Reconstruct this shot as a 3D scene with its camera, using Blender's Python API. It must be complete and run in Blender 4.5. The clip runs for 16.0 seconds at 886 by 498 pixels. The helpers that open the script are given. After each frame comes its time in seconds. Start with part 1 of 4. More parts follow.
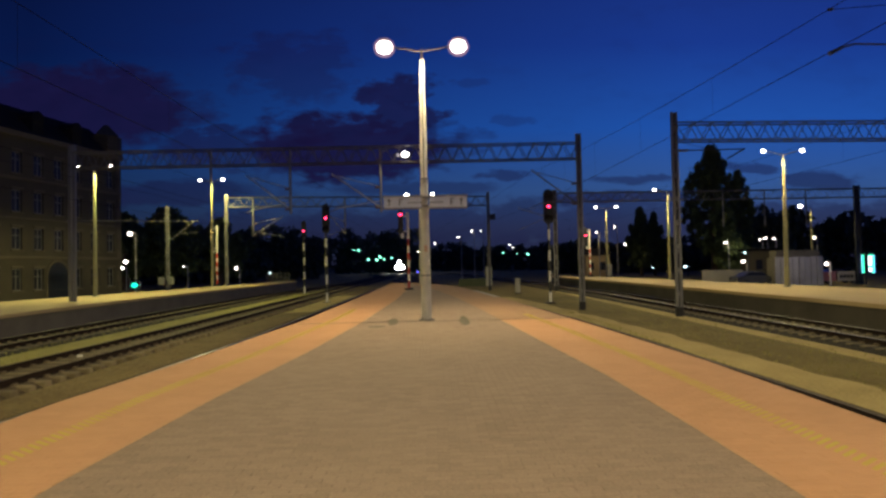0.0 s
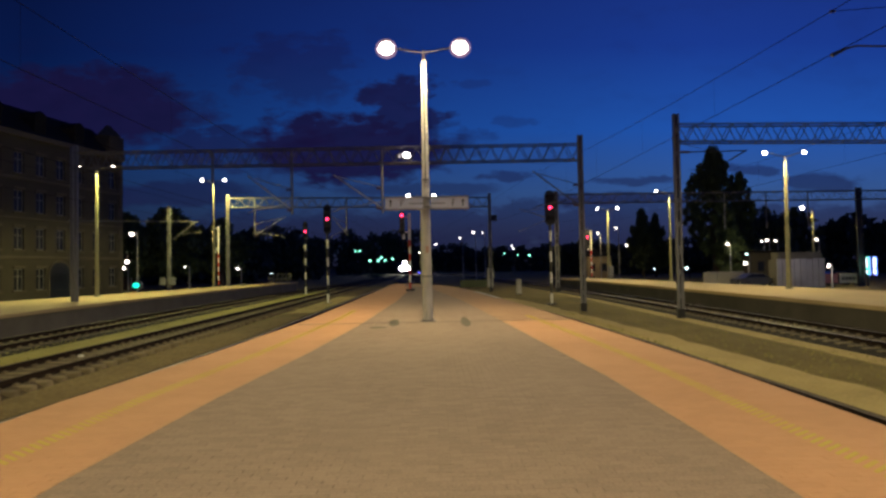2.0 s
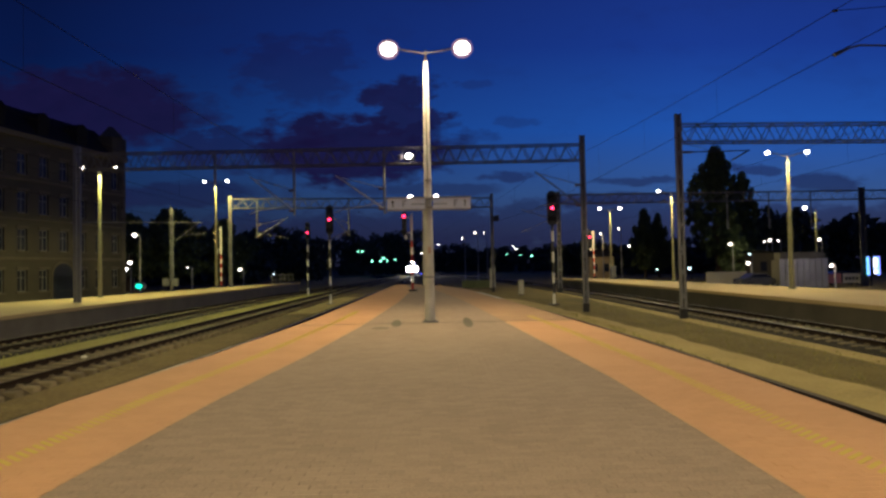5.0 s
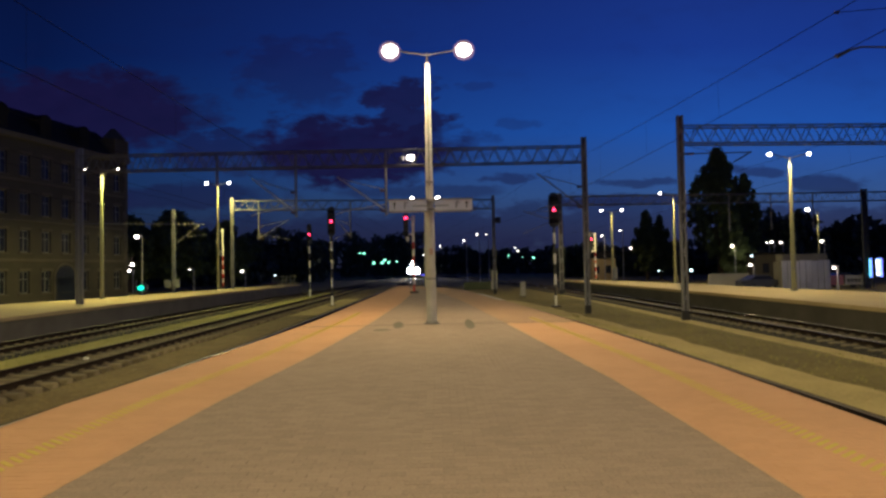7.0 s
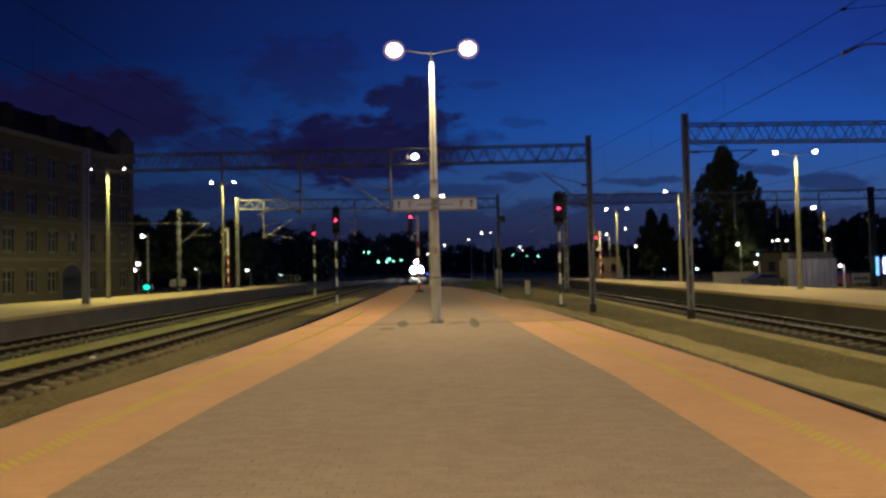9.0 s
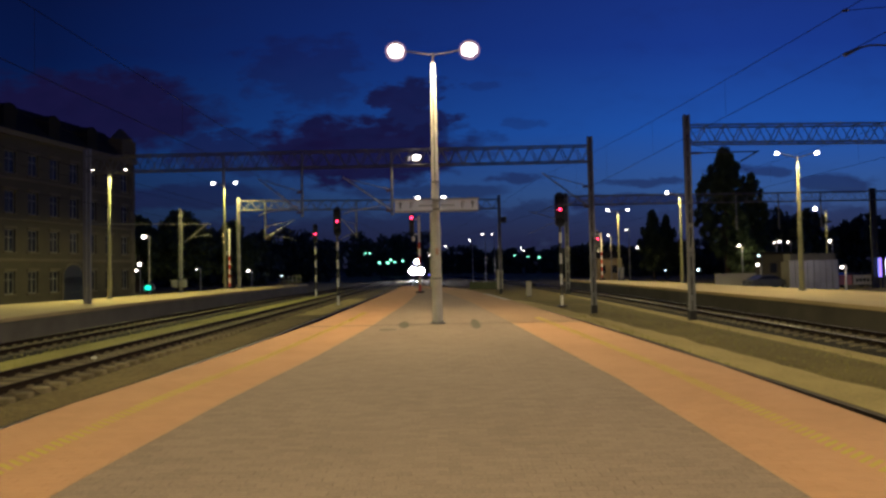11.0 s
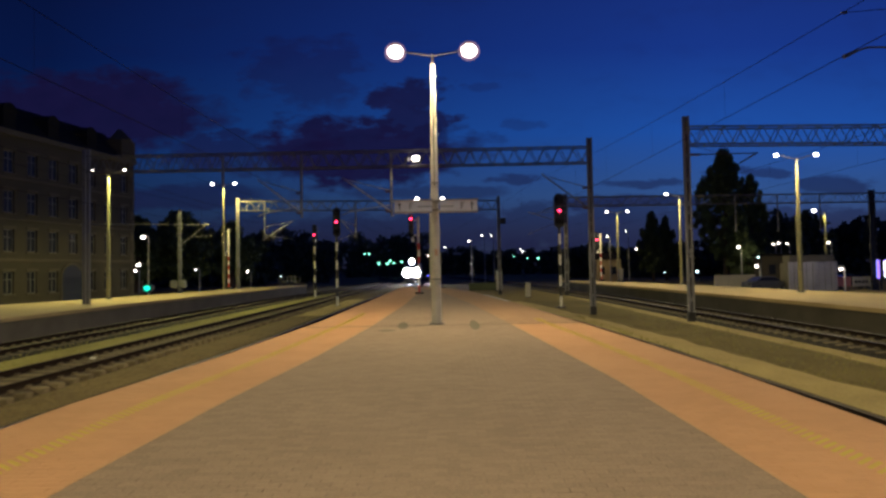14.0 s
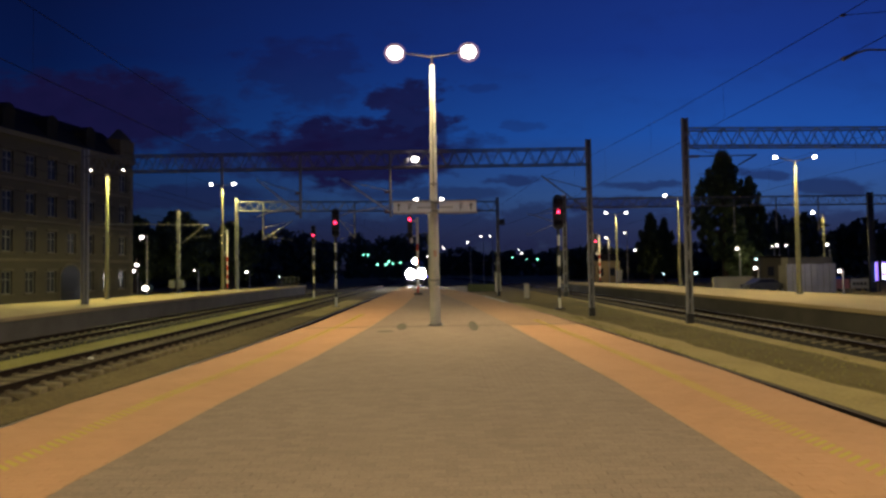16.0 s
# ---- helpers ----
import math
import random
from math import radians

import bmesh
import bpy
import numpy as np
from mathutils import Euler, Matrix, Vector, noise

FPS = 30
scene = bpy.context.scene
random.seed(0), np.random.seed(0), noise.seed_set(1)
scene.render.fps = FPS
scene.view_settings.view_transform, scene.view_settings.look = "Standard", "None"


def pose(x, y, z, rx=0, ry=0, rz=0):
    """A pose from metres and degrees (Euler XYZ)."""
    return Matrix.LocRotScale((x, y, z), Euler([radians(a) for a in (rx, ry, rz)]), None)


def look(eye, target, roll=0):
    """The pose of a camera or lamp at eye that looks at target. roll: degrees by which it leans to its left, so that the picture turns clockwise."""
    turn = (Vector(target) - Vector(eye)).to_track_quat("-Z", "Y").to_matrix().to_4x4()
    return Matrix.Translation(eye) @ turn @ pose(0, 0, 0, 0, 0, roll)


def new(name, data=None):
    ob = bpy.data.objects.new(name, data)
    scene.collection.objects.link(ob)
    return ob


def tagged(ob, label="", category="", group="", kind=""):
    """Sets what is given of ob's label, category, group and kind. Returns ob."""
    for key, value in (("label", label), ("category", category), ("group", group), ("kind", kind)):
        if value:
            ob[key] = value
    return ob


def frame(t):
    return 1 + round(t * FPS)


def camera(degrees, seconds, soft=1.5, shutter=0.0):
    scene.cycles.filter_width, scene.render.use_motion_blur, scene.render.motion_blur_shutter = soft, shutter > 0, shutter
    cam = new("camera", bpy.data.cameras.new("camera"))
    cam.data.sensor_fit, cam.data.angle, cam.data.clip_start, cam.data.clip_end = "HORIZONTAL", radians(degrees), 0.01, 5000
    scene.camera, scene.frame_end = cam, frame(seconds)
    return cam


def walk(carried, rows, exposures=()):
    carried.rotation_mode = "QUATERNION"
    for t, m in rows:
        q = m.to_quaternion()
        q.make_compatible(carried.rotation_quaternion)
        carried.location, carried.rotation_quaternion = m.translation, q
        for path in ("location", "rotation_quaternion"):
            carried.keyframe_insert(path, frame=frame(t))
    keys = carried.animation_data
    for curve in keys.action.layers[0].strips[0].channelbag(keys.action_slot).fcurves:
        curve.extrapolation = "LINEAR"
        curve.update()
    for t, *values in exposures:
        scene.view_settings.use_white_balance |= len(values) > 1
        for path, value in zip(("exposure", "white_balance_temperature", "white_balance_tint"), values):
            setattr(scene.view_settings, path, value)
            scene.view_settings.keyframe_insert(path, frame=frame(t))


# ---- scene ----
H_EYE = 1.65
cam = camera(71.7, 16.0, soft=2.7)
TURNS = [
    (0.0, 91.503, 1.200, -0.840), (0.5, 91.514, 1.190, -0.874), (1.0, 91.530, 1.160, -0.898), (1.5, 91.575, 1.080, -0.873),
    (2.0, 91.599, 1.050, -0.720), (2.5, 91.599, 1.060, -0.479), (3.0, 91.585, 1.150, -0.345), (3.5, 91.592, 1.190, -0.386),
    (4.0, 91.611, 1.180, -0.473), (6.5, 91.771, 1.080, -0.478), (7.0, 91.815, 1.120, -0.358), (7.5, 91.787, 1.180, -0.207),
    (8.0, 91.750, 1.210, -0.066), (8.5, 91.734, 1.220, 0.009), (9.0, 91.720, 1.210, 0.078), (11.5, 91.820, 1.130, 0.190),
    (12.0, 91.810, 1.150, 0.150), (12.5, 91.800, 1.180, 0.190), (13.0, 91.834, 1.150, 0.190), (13.5, 91.867, 1.120, 0.142),
]
TURNS_END = [(14.0, 91.895, 1.020, 0.115), (14.5, 91.902, 0.997, 0.106), (15.0, 91.908, 0.985, 0.095), (15.5, 91.939, 0.940, 0.045), (16.0, 91.985, 0.860, 0.006)]
walk(cam, [(t, pose(0, 0, H_EYE, rx, ry, rz)) for t, rx, ry, rz in TURNS + TURNS_END], exposures=[(0.0, 0.11), (3.5, 0.14), (9.0, 0.06), (12.5, 0.05), (13.5, 0.02), (14.5, -0.08), (15.0, -0.14), (15.5, -0.10), (16.0, -0.01)])

# ---- dusk sky ----
world = bpy.data.worlds.new("dusk_sky")
scene.world = world
world.use_nodes = True


class Nodes:
    """A small writer of node trees."""

    def __init__(self, tree):
        self.tree = tree

    def add(self, kind, **sets):
        n = self.tree.nodes.new(kind)
        for k, v in sets.items():
            if k in n.inputs:
                n.inputs[k].default_value = v
        return n

    def link(self, a, b):
        self.tree.links.new(a, b)

    def math(self, op, a, b=None, clamp=False):
        n = self.tree.nodes.new("ShaderNodeMath")
        n.operation, n.use_clamp = op, clamp
        for i, v in enumerate((a, b)):
            if v is None:
                continue
            if isinstance(v, (int, float)):
                n.inputs[i].default_value = v
            else:
                self.link(v, n.inputs[i])
        return n.outputs[0]

    def ramp(self, fac, stops):
        n = self.tree.nodes.new("ShaderNodeValToRGB")
        els = n.color_ramp.elements
        while len(els) < len(stops):
            els.new(0.5)
        for e, (p, c) in zip(els, stops):
            e.position, e.color = p, (*c, 1) if len(c) == 3 else c
        if not isinstance(fac, (int, float)):
            self.link(fac, n.inputs[0])
        return n.outputs[0]

    def mix(self, fac, a, b, how="MIX"):
        n = self.tree.nodes.new("ShaderNodeMix")
        n.data_type, n.blend_type = "RGBA", how
        for s, v in ((n.inputs[0], fac), (n.inputs[6], a), (n.inputs[7], b)):
            if isinstance(v, (int, float)):
                s.default_value = v
            elif isinstance(v, tuple):
                s.default_value = (*v, 1)
            else:
                self.link(v, s)
        return n.outputs[2]

    def noise(self, vec, scale, detail=4, rough=0.55):
        n = self.add("ShaderNodeTexNoise", Scale=scale, Detail=detail, Roughness=rough)
        if vec is not None:
            self.link(vec, n.inputs["Vector"])
        return n.outputs[0]


def sky():
    tree = world.node_tree
    w = Nodes(tree)
    bg = tree.nodes["Background"]
    co = w.add("ShaderNodeTexCoord")
    sep = w.add("ShaderNodeSeparateXYZ")
    w.link(co.outputs["Generated"], sep.inputs[0])
    y = w.math("MAXIMUM", w.math("ABSOLUTE", sep.outputs[1]), 0.12)
    u = w.math("DIVIDE", sep.outputs[0], y)
    v = w.math("DIVIDE", sep.outputs[2], y)
    # the clear sky, paler towards the horizon and towards the east side
    high = w.ramp(v, [(0.0, (0.012, 0.012, 0.030)), (0.06, (0.024, 0.037, 0.092)), (0.12, (0.021, 0.058, 0.178)), (0.22, (0.0090, 0.054, 0.255)),
                      (0.36, (0.0062, 0.026, 0.172)), (0.6, (0.0055, 0.012, 0.090)), (1.0, (0.004, 0.008, 0.06))])
    side = w.math("MULTIPLY_ADD", u, 0.68)
    side.node.inputs[2].default_value = 0.66
    side = w.math("MINIMUM", w.math("MAXIMUM", side, 0.22), 0.95)
    clear = w.mix(1.0, high, side, "MULTIPLY")
    flat = w.add("ShaderNodeCombineXYZ")
    w.link(u, flat.inputs[0])
    w.link(w.math("MULTIPLY", v, 2.2), flat.inputs[1])
    broad = w.noise(flat.outputs[0], 8.0, 7, 0.62)
    fine = w.noise(flat.outputs[0], 17.0, 4, 0.6)
    wob_u = w.math("ADD", u, w.math("MULTIPLY", w.math("SUBTRACT", broad, 0.5), 0.34))
    near_v = w.math("ADD", v, w.math("MULTIPLY", w.math("SUBTRACT", fine, 0.5), 0.028))
    wob_v = w.math("ADD", v, w.math("MULTIPLY", w.math("SUBTRACT", fine, 0.5), 0.11))
    cover = None
    for cu, cv, ru, rv, d in ((-0.14, 0.195, 0.20, 0.062, 1.0), (-0.06, 0.26, 0.075, 0.05, 0.9), (-0.60, 0.265, 0.24, 0.075, 1.0), (-0.38, 0.20, 0.08, 0.035, 0.7),
                              (0.135, 0.235, 0.05, 0.009, 0.3), (0.12, 0.145, 0.06, 0.010, 0.6), (-0.22, 0.325, 0.10, 0.06, 0.42), (0.32, 0.135, 0.09, 0.009, 0.6),
                              (0.52, 0.15, 0.07, 0.010, 0.6), (0.64, 0.125, 0.10, 0.016, 0.65), (-0.42, 0.125, 0.16, 0.022, 0.6), (0.25, 0.062, 0.72, 0.04, 0.52), (0.30, 0.105, 0.16, 0.012, 0.75),
                              (0.06, 0.30, 0.05, 0.010, 0.3), (-0.02, 0.125, 0.14, 0.012, 0.5)):
        a = w.math("DIVIDE", w.math("SUBTRACT", wob_u, cu), ru)
        b = w.math("DIVIDE", w.math("SUBTRACT", near_v if rv < 0.03 else wob_v, cv), rv)
        r2 = w.math("ADD", w.math("MULTIPLY", a, a), w.math("MULTIPLY", b, b))
        blob = w.math("MULTIPLY", w.math("MULTIPLY", w.math("SUBTRACT", 1.15, r2), 1.6, True), d)
        cover = blob if cover is None else w.math("MAXIMUM", cover, blob)
    wisps = w.math("MULTIPLY", w.math("SUBTRACT", broad, 0.52, True), 1.1)
    cover = w.math("MULTIPLY", w.math("ADD", cover, w.math("MULTIPLY", wisps, 0.6)), 0.93, True)
    cloud = w.mix(fine, (0.0032, 0.0030, 0.019), (0.0068, 0.0048, 0.030))
    w.link(w.mix(cover, clear, cloud), bg.inputs[0])
    bg.inputs[1].default_value = 1.5


sky()


# ---- materials ----
def material(name, base, second=None, rough=0.8, metal=0.0, grain=40.0, patch=1.5, bump=0.15, depth=0.01, contrast=0.35, island=0.0, piece=0.0, coat=0.0, shine=0.5, blotch=1.6):
    """A surface with grain and larger patches, in metres."""
    m = bpy.data.materials.new(name)
    m.use_nodes = True
    w = Nodes(m.node_tree)
    p = m.node_tree.nodes["Principled BSDF"]
    geo = w.add("ShaderNodeNewGeometry")
    co = w.add("ShaderNodeTexCoord")
    src = co.outputs["Object"] if piece == 0 else geo.outputs["Position"]
    second = second or tuple(c * 0.55 for c in base)
    big = w.noise(src, patch, 5, 0.6)
    small = w.noise(src, grain, 3, 0.6)
    fac = w.math("ADD", w.math("MULTIPLY", w.math("SUBTRACT", big, 0.5), blotch), w.math("MULTIPLY", w.math("SUBTRACT", small, 0.5), contrast * 2))
    fac = w.math("ADD", fac, 0.35)
    if island:
        fac = w.math("ADD", fac, w.math("MULTIPLY", w.math("SUBTRACT", geo.outputs["Random Per Island"], 0.5), island))
    if piece:
        info = w.add("ShaderNodeObjectInfo")
        fac = w.math("ADD", fac, w.math("MULTIPLY", w.math("SUBTRACT", info.outputs["Random"], 0.5), piece))
    fac = w.math("MULTIPLY", fac, 1.0, True)
    w.link(w.mix(fac, base, second), p.inputs["Base Color"])
    w.link(w.math("ADD", rough - 0.08, w.math("MULTIPLY", big, 0.16)), p.inputs["Roughness"])
    p.inputs["Metallic"].default_value = metal
    p.inputs["Specular IOR Level"].default_value = shine
    if coat:
        p.inputs["Coat Weight"].default_value = coat
    if bump:
        b = w.add("ShaderNodeBump", Strength=bump, Distance=depth)
        w.link(small, b.inputs["Height"])
        w.link(b.outputs[0], p.inputs["Normal"])
    return m


def glow(name, colour, strength):
    m = bpy.data.materials.new(name)
    m.use_nodes = True
    p = m.node_tree.nodes["Principled BSDF"]
    p.inputs["Base Color"].default_value = (*[min(1, c * 0.8) for c in colour], 1)
    p.inputs["Emission Color"].default_value = (*colour, 1)
    p.inputs["Emission Strength"].default_value = strength
    return m


M = {
    "paver": material("grey_paver", (0.278, 0.209, 0.166), (0.175, 0.130, 0.104), 0.9, grain=38, patch=0.45, bump=0.4, depth=0.004, island=0.42, contrast=1.0, blotch=0.7),
    "paver_one": material("grey_paver_single", (0.278, 0.209, 0.166), (0.175, 0.130, 0.104), 0.9, grain=38, patch=0.45, bump=0.4, depth=0.004, piece=0.42, contrast=1.0, blotch=0.7),
    "orange": material("orange_paver", (0.49, 0.276, 0.152), (0.40, 0.222, 0.120), 0.85, grain=140, patch=0.7, bump=0.25, depth=0.004, island=0.35, contrast=0.3),
    "dull_orange": material("dull_orange_paver", (0.36, 0.222, 0.135), (0.25, 0.165, 0.11), 0.88, grain=60, patch=0.6, bump=0.25, depth=0.004, island=0.4, contrast=0.5),
    "yellow": material("yellow_tactile", (0.46, 0.38, 0.05), (0.46, 0.28, 0.09), 0.8, grain=25, patch=1.2, bump=0.2),
    # Dark colour for the cross strip and the painted shadow patches on the paving.
    "dark_mark": material("dark_patch", (0.105, 0.085, 0.06), (0.08, 0.065, 0.045), 0.8, grain=60, patch=2, bump=0.1),
    "joint": material("joint_sand", (0.175, 0.14, 0.10), (0.13, 0.105, 0.075), 0.95, grain=120, patch=2, bump=0.3),
    "concrete": material("platform_concrete", (0.135, 0.124, 0.105), (0.075, 0.069, 0.058), 0.9, grain=30, patch=0.7, bump=0.3),
    # Darker copy of the platform concrete: the east wall's shade is in its colour.
    "dark_concrete": material("shaded_platform_concrete", (0.075, 0.068, 0.056), (0.035, 0.032, 0.027), 0.9, grain=30, patch=0.7, bump=0.3),
    "far_paving": material("far_platform_paving", (0.40, 0.31, 0.17), (0.29, 0.22, 0.125), 0.9, grain=25, patch=0.5, bump=0.2),
    "gravel": material("sandy_gravel", (0.205, 0.158, 0.045), (0.088, 0.067, 0.021), 0.95, grain=14, patch=0.5, bump=1.0, depth=0.07, contrast=1.5),
    "ballast": material("brown_ballast", (0.075, 0.055, 0.026), (0.032, 0.024, 0.012), 0.95, grain=26, patch=0.5, bump=1.0, depth=0.06, contrast=0.9),
    "sand": material("pale_sand", (0.40, 0.315, 0.125), (0.22, 0.17, 0.066), 0.95, grain=15, patch=0.6, bump=1.0, depth=0.06, contrast=1.3),
    # Near-black ballast for the two outer tracks.
    "dark_ballast": material("near_black_ballast", (0.022, 0.018, 0.011), (0.010, 0.008, 0.006), 0.95, grain=26, patch=0.5, bump=1.0, depth=0.06, contrast=0.9),
    "brown_gravel": material("brown_gravel", (0.165, 0.118, 0.042), (0.075, 0.052, 0.019), 0.95, grain=14, patch=0.5, bump=1.0, depth=0.07, contrast=1.5),
    "weedy": material("low_weeds_on_sand", (0.150, 0.115, 0.024), (0.062, 0.048, 0.012), 0.95, grain=16, patch=0.45, bump=1.0, depth=0.06, contrast=1.3),
    "grass": material("dry_grass_strip", (0.31, 0.28, 0.08), (0.18, 0.165, 0.052), 0.95, grain=30, patch=0.4, bump=0.9, depth=0.05, contrast=0.8),
    "rail": material("rusty_rail", (0.022, 0.014, 0.010), (0.012, 0.008, 0.007), 0.9, metal=0.0, grain=30, patch=2, bump=0.2, shine=0.1),
    "rail_top": material("polished_rail_head", (0.42, 0.40, 0.38), (0.28, 0.26, 0.25), 0.32, metal=1.0, grain=30, patch=2, bump=0.05),
    "rail_dull": material("dull_rail_head", (0.06, 0.045, 0.035), (0.03, 0.022, 0.018), 0.65, metal=0.3, grain=30, patch=2, bump=0.1),
    "sleeper": material("concrete_sleeper", (0.185, 0.15, 0.088), (0.075, 0.06, 0.034), 0.92, grain=40, patch=1.5, bump=0.3, piece=0.6),
    "mast": material("galvanised_mast", (0.20, 0.20, 0.21), (0.13, 0.13, 0.135), 0.6, metal=0.3, grain=30, patch=1.0, bump=0.1),
    "dark_mast": material("weathered_steel_mast", (0.055, 0.055, 0.056), (0.035, 0.035, 0.036), 0.65, metal=0.3, grain=30, patch=1.0, bump=0.15),
    "beam": material("grey_lattice_steel", (0.15, 0.15, 0.155), (0.09, 0.09, 0.095), 0.65, metal=0.3, grain=30, patch=1.0, bump=0.15),
    "lamp_pole": material("grey_green_lamp_pole", (0.44, 0.43, 0.42), (0.24, 0.235, 0.23), 0.5, metal=0.2, grain=45, patch=2.2, bump=0.08),
    "far_pole": material("greenish_lamp_pole", (0.25, 0.245, 0.15), (0.17, 0.165, 0.10), 0.55, metal=0.2, grain=60, patch=1.3, bump=0.08),
    "sign_grey": material("sign_grey_print", (0.13, 0.13, 0.14), None, 0.6, grain=40, patch=2, bump=0.03),
    "faded_red": material("faded_red_paper", (0.36, 0.20, 0.17), (0.30, 0.22, 0.19), 0.8, grain=40, patch=9, bump=0.05),
    "black": material("black_paint", (0.015, 0.015, 0.016), None, 0.5, grain=60, patch=3, bump=0.05),
    "white": material("white_paint", (0.72, 0.71, 0.68), (0.5, 0.49, 0.46), 0.55, grain=60, patch=3, bump=0.05),
    "red": material("red_paint", (0.42, 0.035, 0.03), (0.25, 0.025, 0.02), 0.55, grain=60, patch=3, bump=0.05),
    "dull_frame": material("weathered_window_frame", (0.19, 0.18, 0.165), (0.11, 0.105, 0.095), 0.7, grain=30, patch=2, bump=0.1),
    "sign": material("pale_sign_board", (0.40, 0.44, 0.58), (0.33, 0.37, 0.49), 0.5, grain=40, patch=2, bump=0.03),
    "wire": material("catenary_copper", (0.009, 0.008, 0.008), None, 0.95, metal=0.0, grain=50, patch=2, bump=0, shine=0.02),
    "insulator": material("brown_insulator", (0.10, 0.045, 0.03), None, 0.3, grain=40, patch=2, bump=0),
    "brick": material("dark_brick_wall", (0.072, 0.060, 0.038), (0.043, 0.036, 0.024), 0.9, grain=9, patch=0.25, bump=0.4, contrast=0.6),
    "stone": material("sandstone_trim", (0.115, 0.095, 0.062), (0.07, 0.06, 0.04), 0.85, grain=12, patch=0.4, bump=0.3),
    "roof": material("dark_slate_roof", (0.022, 0.021, 0.02), None, 0.9, grain=9, patch=0.4, bump=0.4, shine=0.1),
    "bark": material("tree_bark", (0.09, 0.065, 0.045), None, 0.95, grain=12, patch=1.0, bump=0.8, depth=0.04),
    "leaf": material("summer_leaves", (0.085, 0.11, 0.04), (0.045, 0.062, 0.022), 0.75, grain=8, patch=0.3, bump=0, island=0.9),
    "far_leaf": material("far_woods_leaves", (0.075, 0.09, 0.05), (0.04, 0.05, 0.028), 0.85, grain=4, patch=0.15, bump=0, island=0.9),
    "shed": material("corrugated_sheet", (0.40, 0.40, 0.43), (0.24, 0.24, 0.27), 0.5, metal=0.3, grain=20, patch=0.6, bump=0.05),
    "plaster": material("pale_plaster", (0.42, 0.40, 0.36), (0.28, 0.27, 0.24), 0.9, grain=14, patch=0.4, bump=0.2),
    "pink": material("faded_pink_board", (0.42, 0.16, 0.16), (0.30, 0.12, 0.12), 0.7, grain=30, patch=1, bump=0.05),
    "car_silver": material("grey_car_paint", (0.10, 0.105, 0.11), (0.07, 0.075, 0.08), 0.3, metal=0.5, grain=200, patch=1, bump=0, coat=0.6),
    "car_dark": material("dark_car_paint", (0.03, 0.035, 0.04), None, 0.25, metal=0.4, grain=200, patch=1, bump=0, coat=0.6),
    "train": material("dark_blue_train_paint", (0.05, 0.06, 0.10), (0.035, 0.04, 0.07), 0.4, grain=30, patch=0.8, bump=0.03, coat=0.3),
    "train_low": material("grey_train_bogie", (0.05, 0.05, 0.05), None, 0.8, grain=20, patch=1, bump=0.2),
    "tyre": material("black_rubber", (0.02, 0.02, 0.02), None, 0.85, grain=40, patch=3, bump=0.1),
    "lamp_glow": glow("lamp_glow", (1.0, 0.88, 0.84), 14.0),
    "far_glow": glow("far_lamp_glow", (1.0, 0.90, 0.82), 9.0),
    "far_blue": glow("far_bluish_lamp", (0.62, 0.92, 1.0), 6.0),
    "far_green": glow("far_green_lamp", (0.25, 1.0, 0.66), 5.0),
    "red_glow": glow("signal_red_glow", (1.0, 0.03, 0.11), 8.0),
    "amber_glow": glow("signal_amber_glow", (1.0, 0.72, 0.22), 6.0),
    "teal_glow": glow("signal_teal_glow", (0.01, 0.85, 0.60), 1.5),
    "pink_glow": glow("signal_pale_glow", (1.0, 0.88, 0.78), 6.0),
    "blue_glow": glow("shunting_blue_glow", (0.12, 0.12, 1.0), 3.0),
    "head_glow": glow("headlight_glow", (1.0, 0.97, 0.97), 140.0),
    "screen_white": glow("screen_white_light", (0.85, 0.9, 1.0), 3.0),
    "screen_green": glow("screen_green_light", (0.05, 1.0, 0.55), 1.5),
    "screen_violet": glow("screen_violet_light", (0.35, 0.18, 1.0), 1.8),
    "screen_blue": glow("screen_blue_light", (0.15, 0.3, 1.0), 2.6),
}


def glass_pane():
    m = bpy.data.materials.new("dark_window_glass")
    m.use_nodes = True
    p = m.node_tree.nodes["Principled BSDF"]
    p.inputs["Base Color"].default_value = (0.02, 0.022, 0.028, 1)
    p.inputs["Roughness"].default_value = 0.2
    p.inputs["Specular IOR Level"].default_value = 0.4
    return m


M["glass"] = glass_pane()


def halo_shell():
    """Thin translucent shell whose faint pink emission imitates the lamp's glare halo."""
    m = bpy.data.materials.new("lamp_halo_shell")
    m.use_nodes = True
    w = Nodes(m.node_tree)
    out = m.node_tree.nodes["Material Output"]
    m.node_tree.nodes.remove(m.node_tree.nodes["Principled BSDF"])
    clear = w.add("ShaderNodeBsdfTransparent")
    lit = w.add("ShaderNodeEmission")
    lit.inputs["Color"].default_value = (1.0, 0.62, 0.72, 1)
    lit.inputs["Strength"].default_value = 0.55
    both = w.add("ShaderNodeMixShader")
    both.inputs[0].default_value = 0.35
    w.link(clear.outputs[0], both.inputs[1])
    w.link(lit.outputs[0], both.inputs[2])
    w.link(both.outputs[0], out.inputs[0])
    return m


M["halo"] = halo_shell()


# ---- mesh helpers ----
def part(name, bm, mat, parent=None, label="", kind=""):
    me = bpy.data.meshes.new(name)
    bm.to_mesh(me)
    bm.free()
    me.materials.append(M[mat])
    ob = new(name, me)
    if parent is not None:
        ob.parent = parent
    return tagged(ob, label=label, kind=kind)


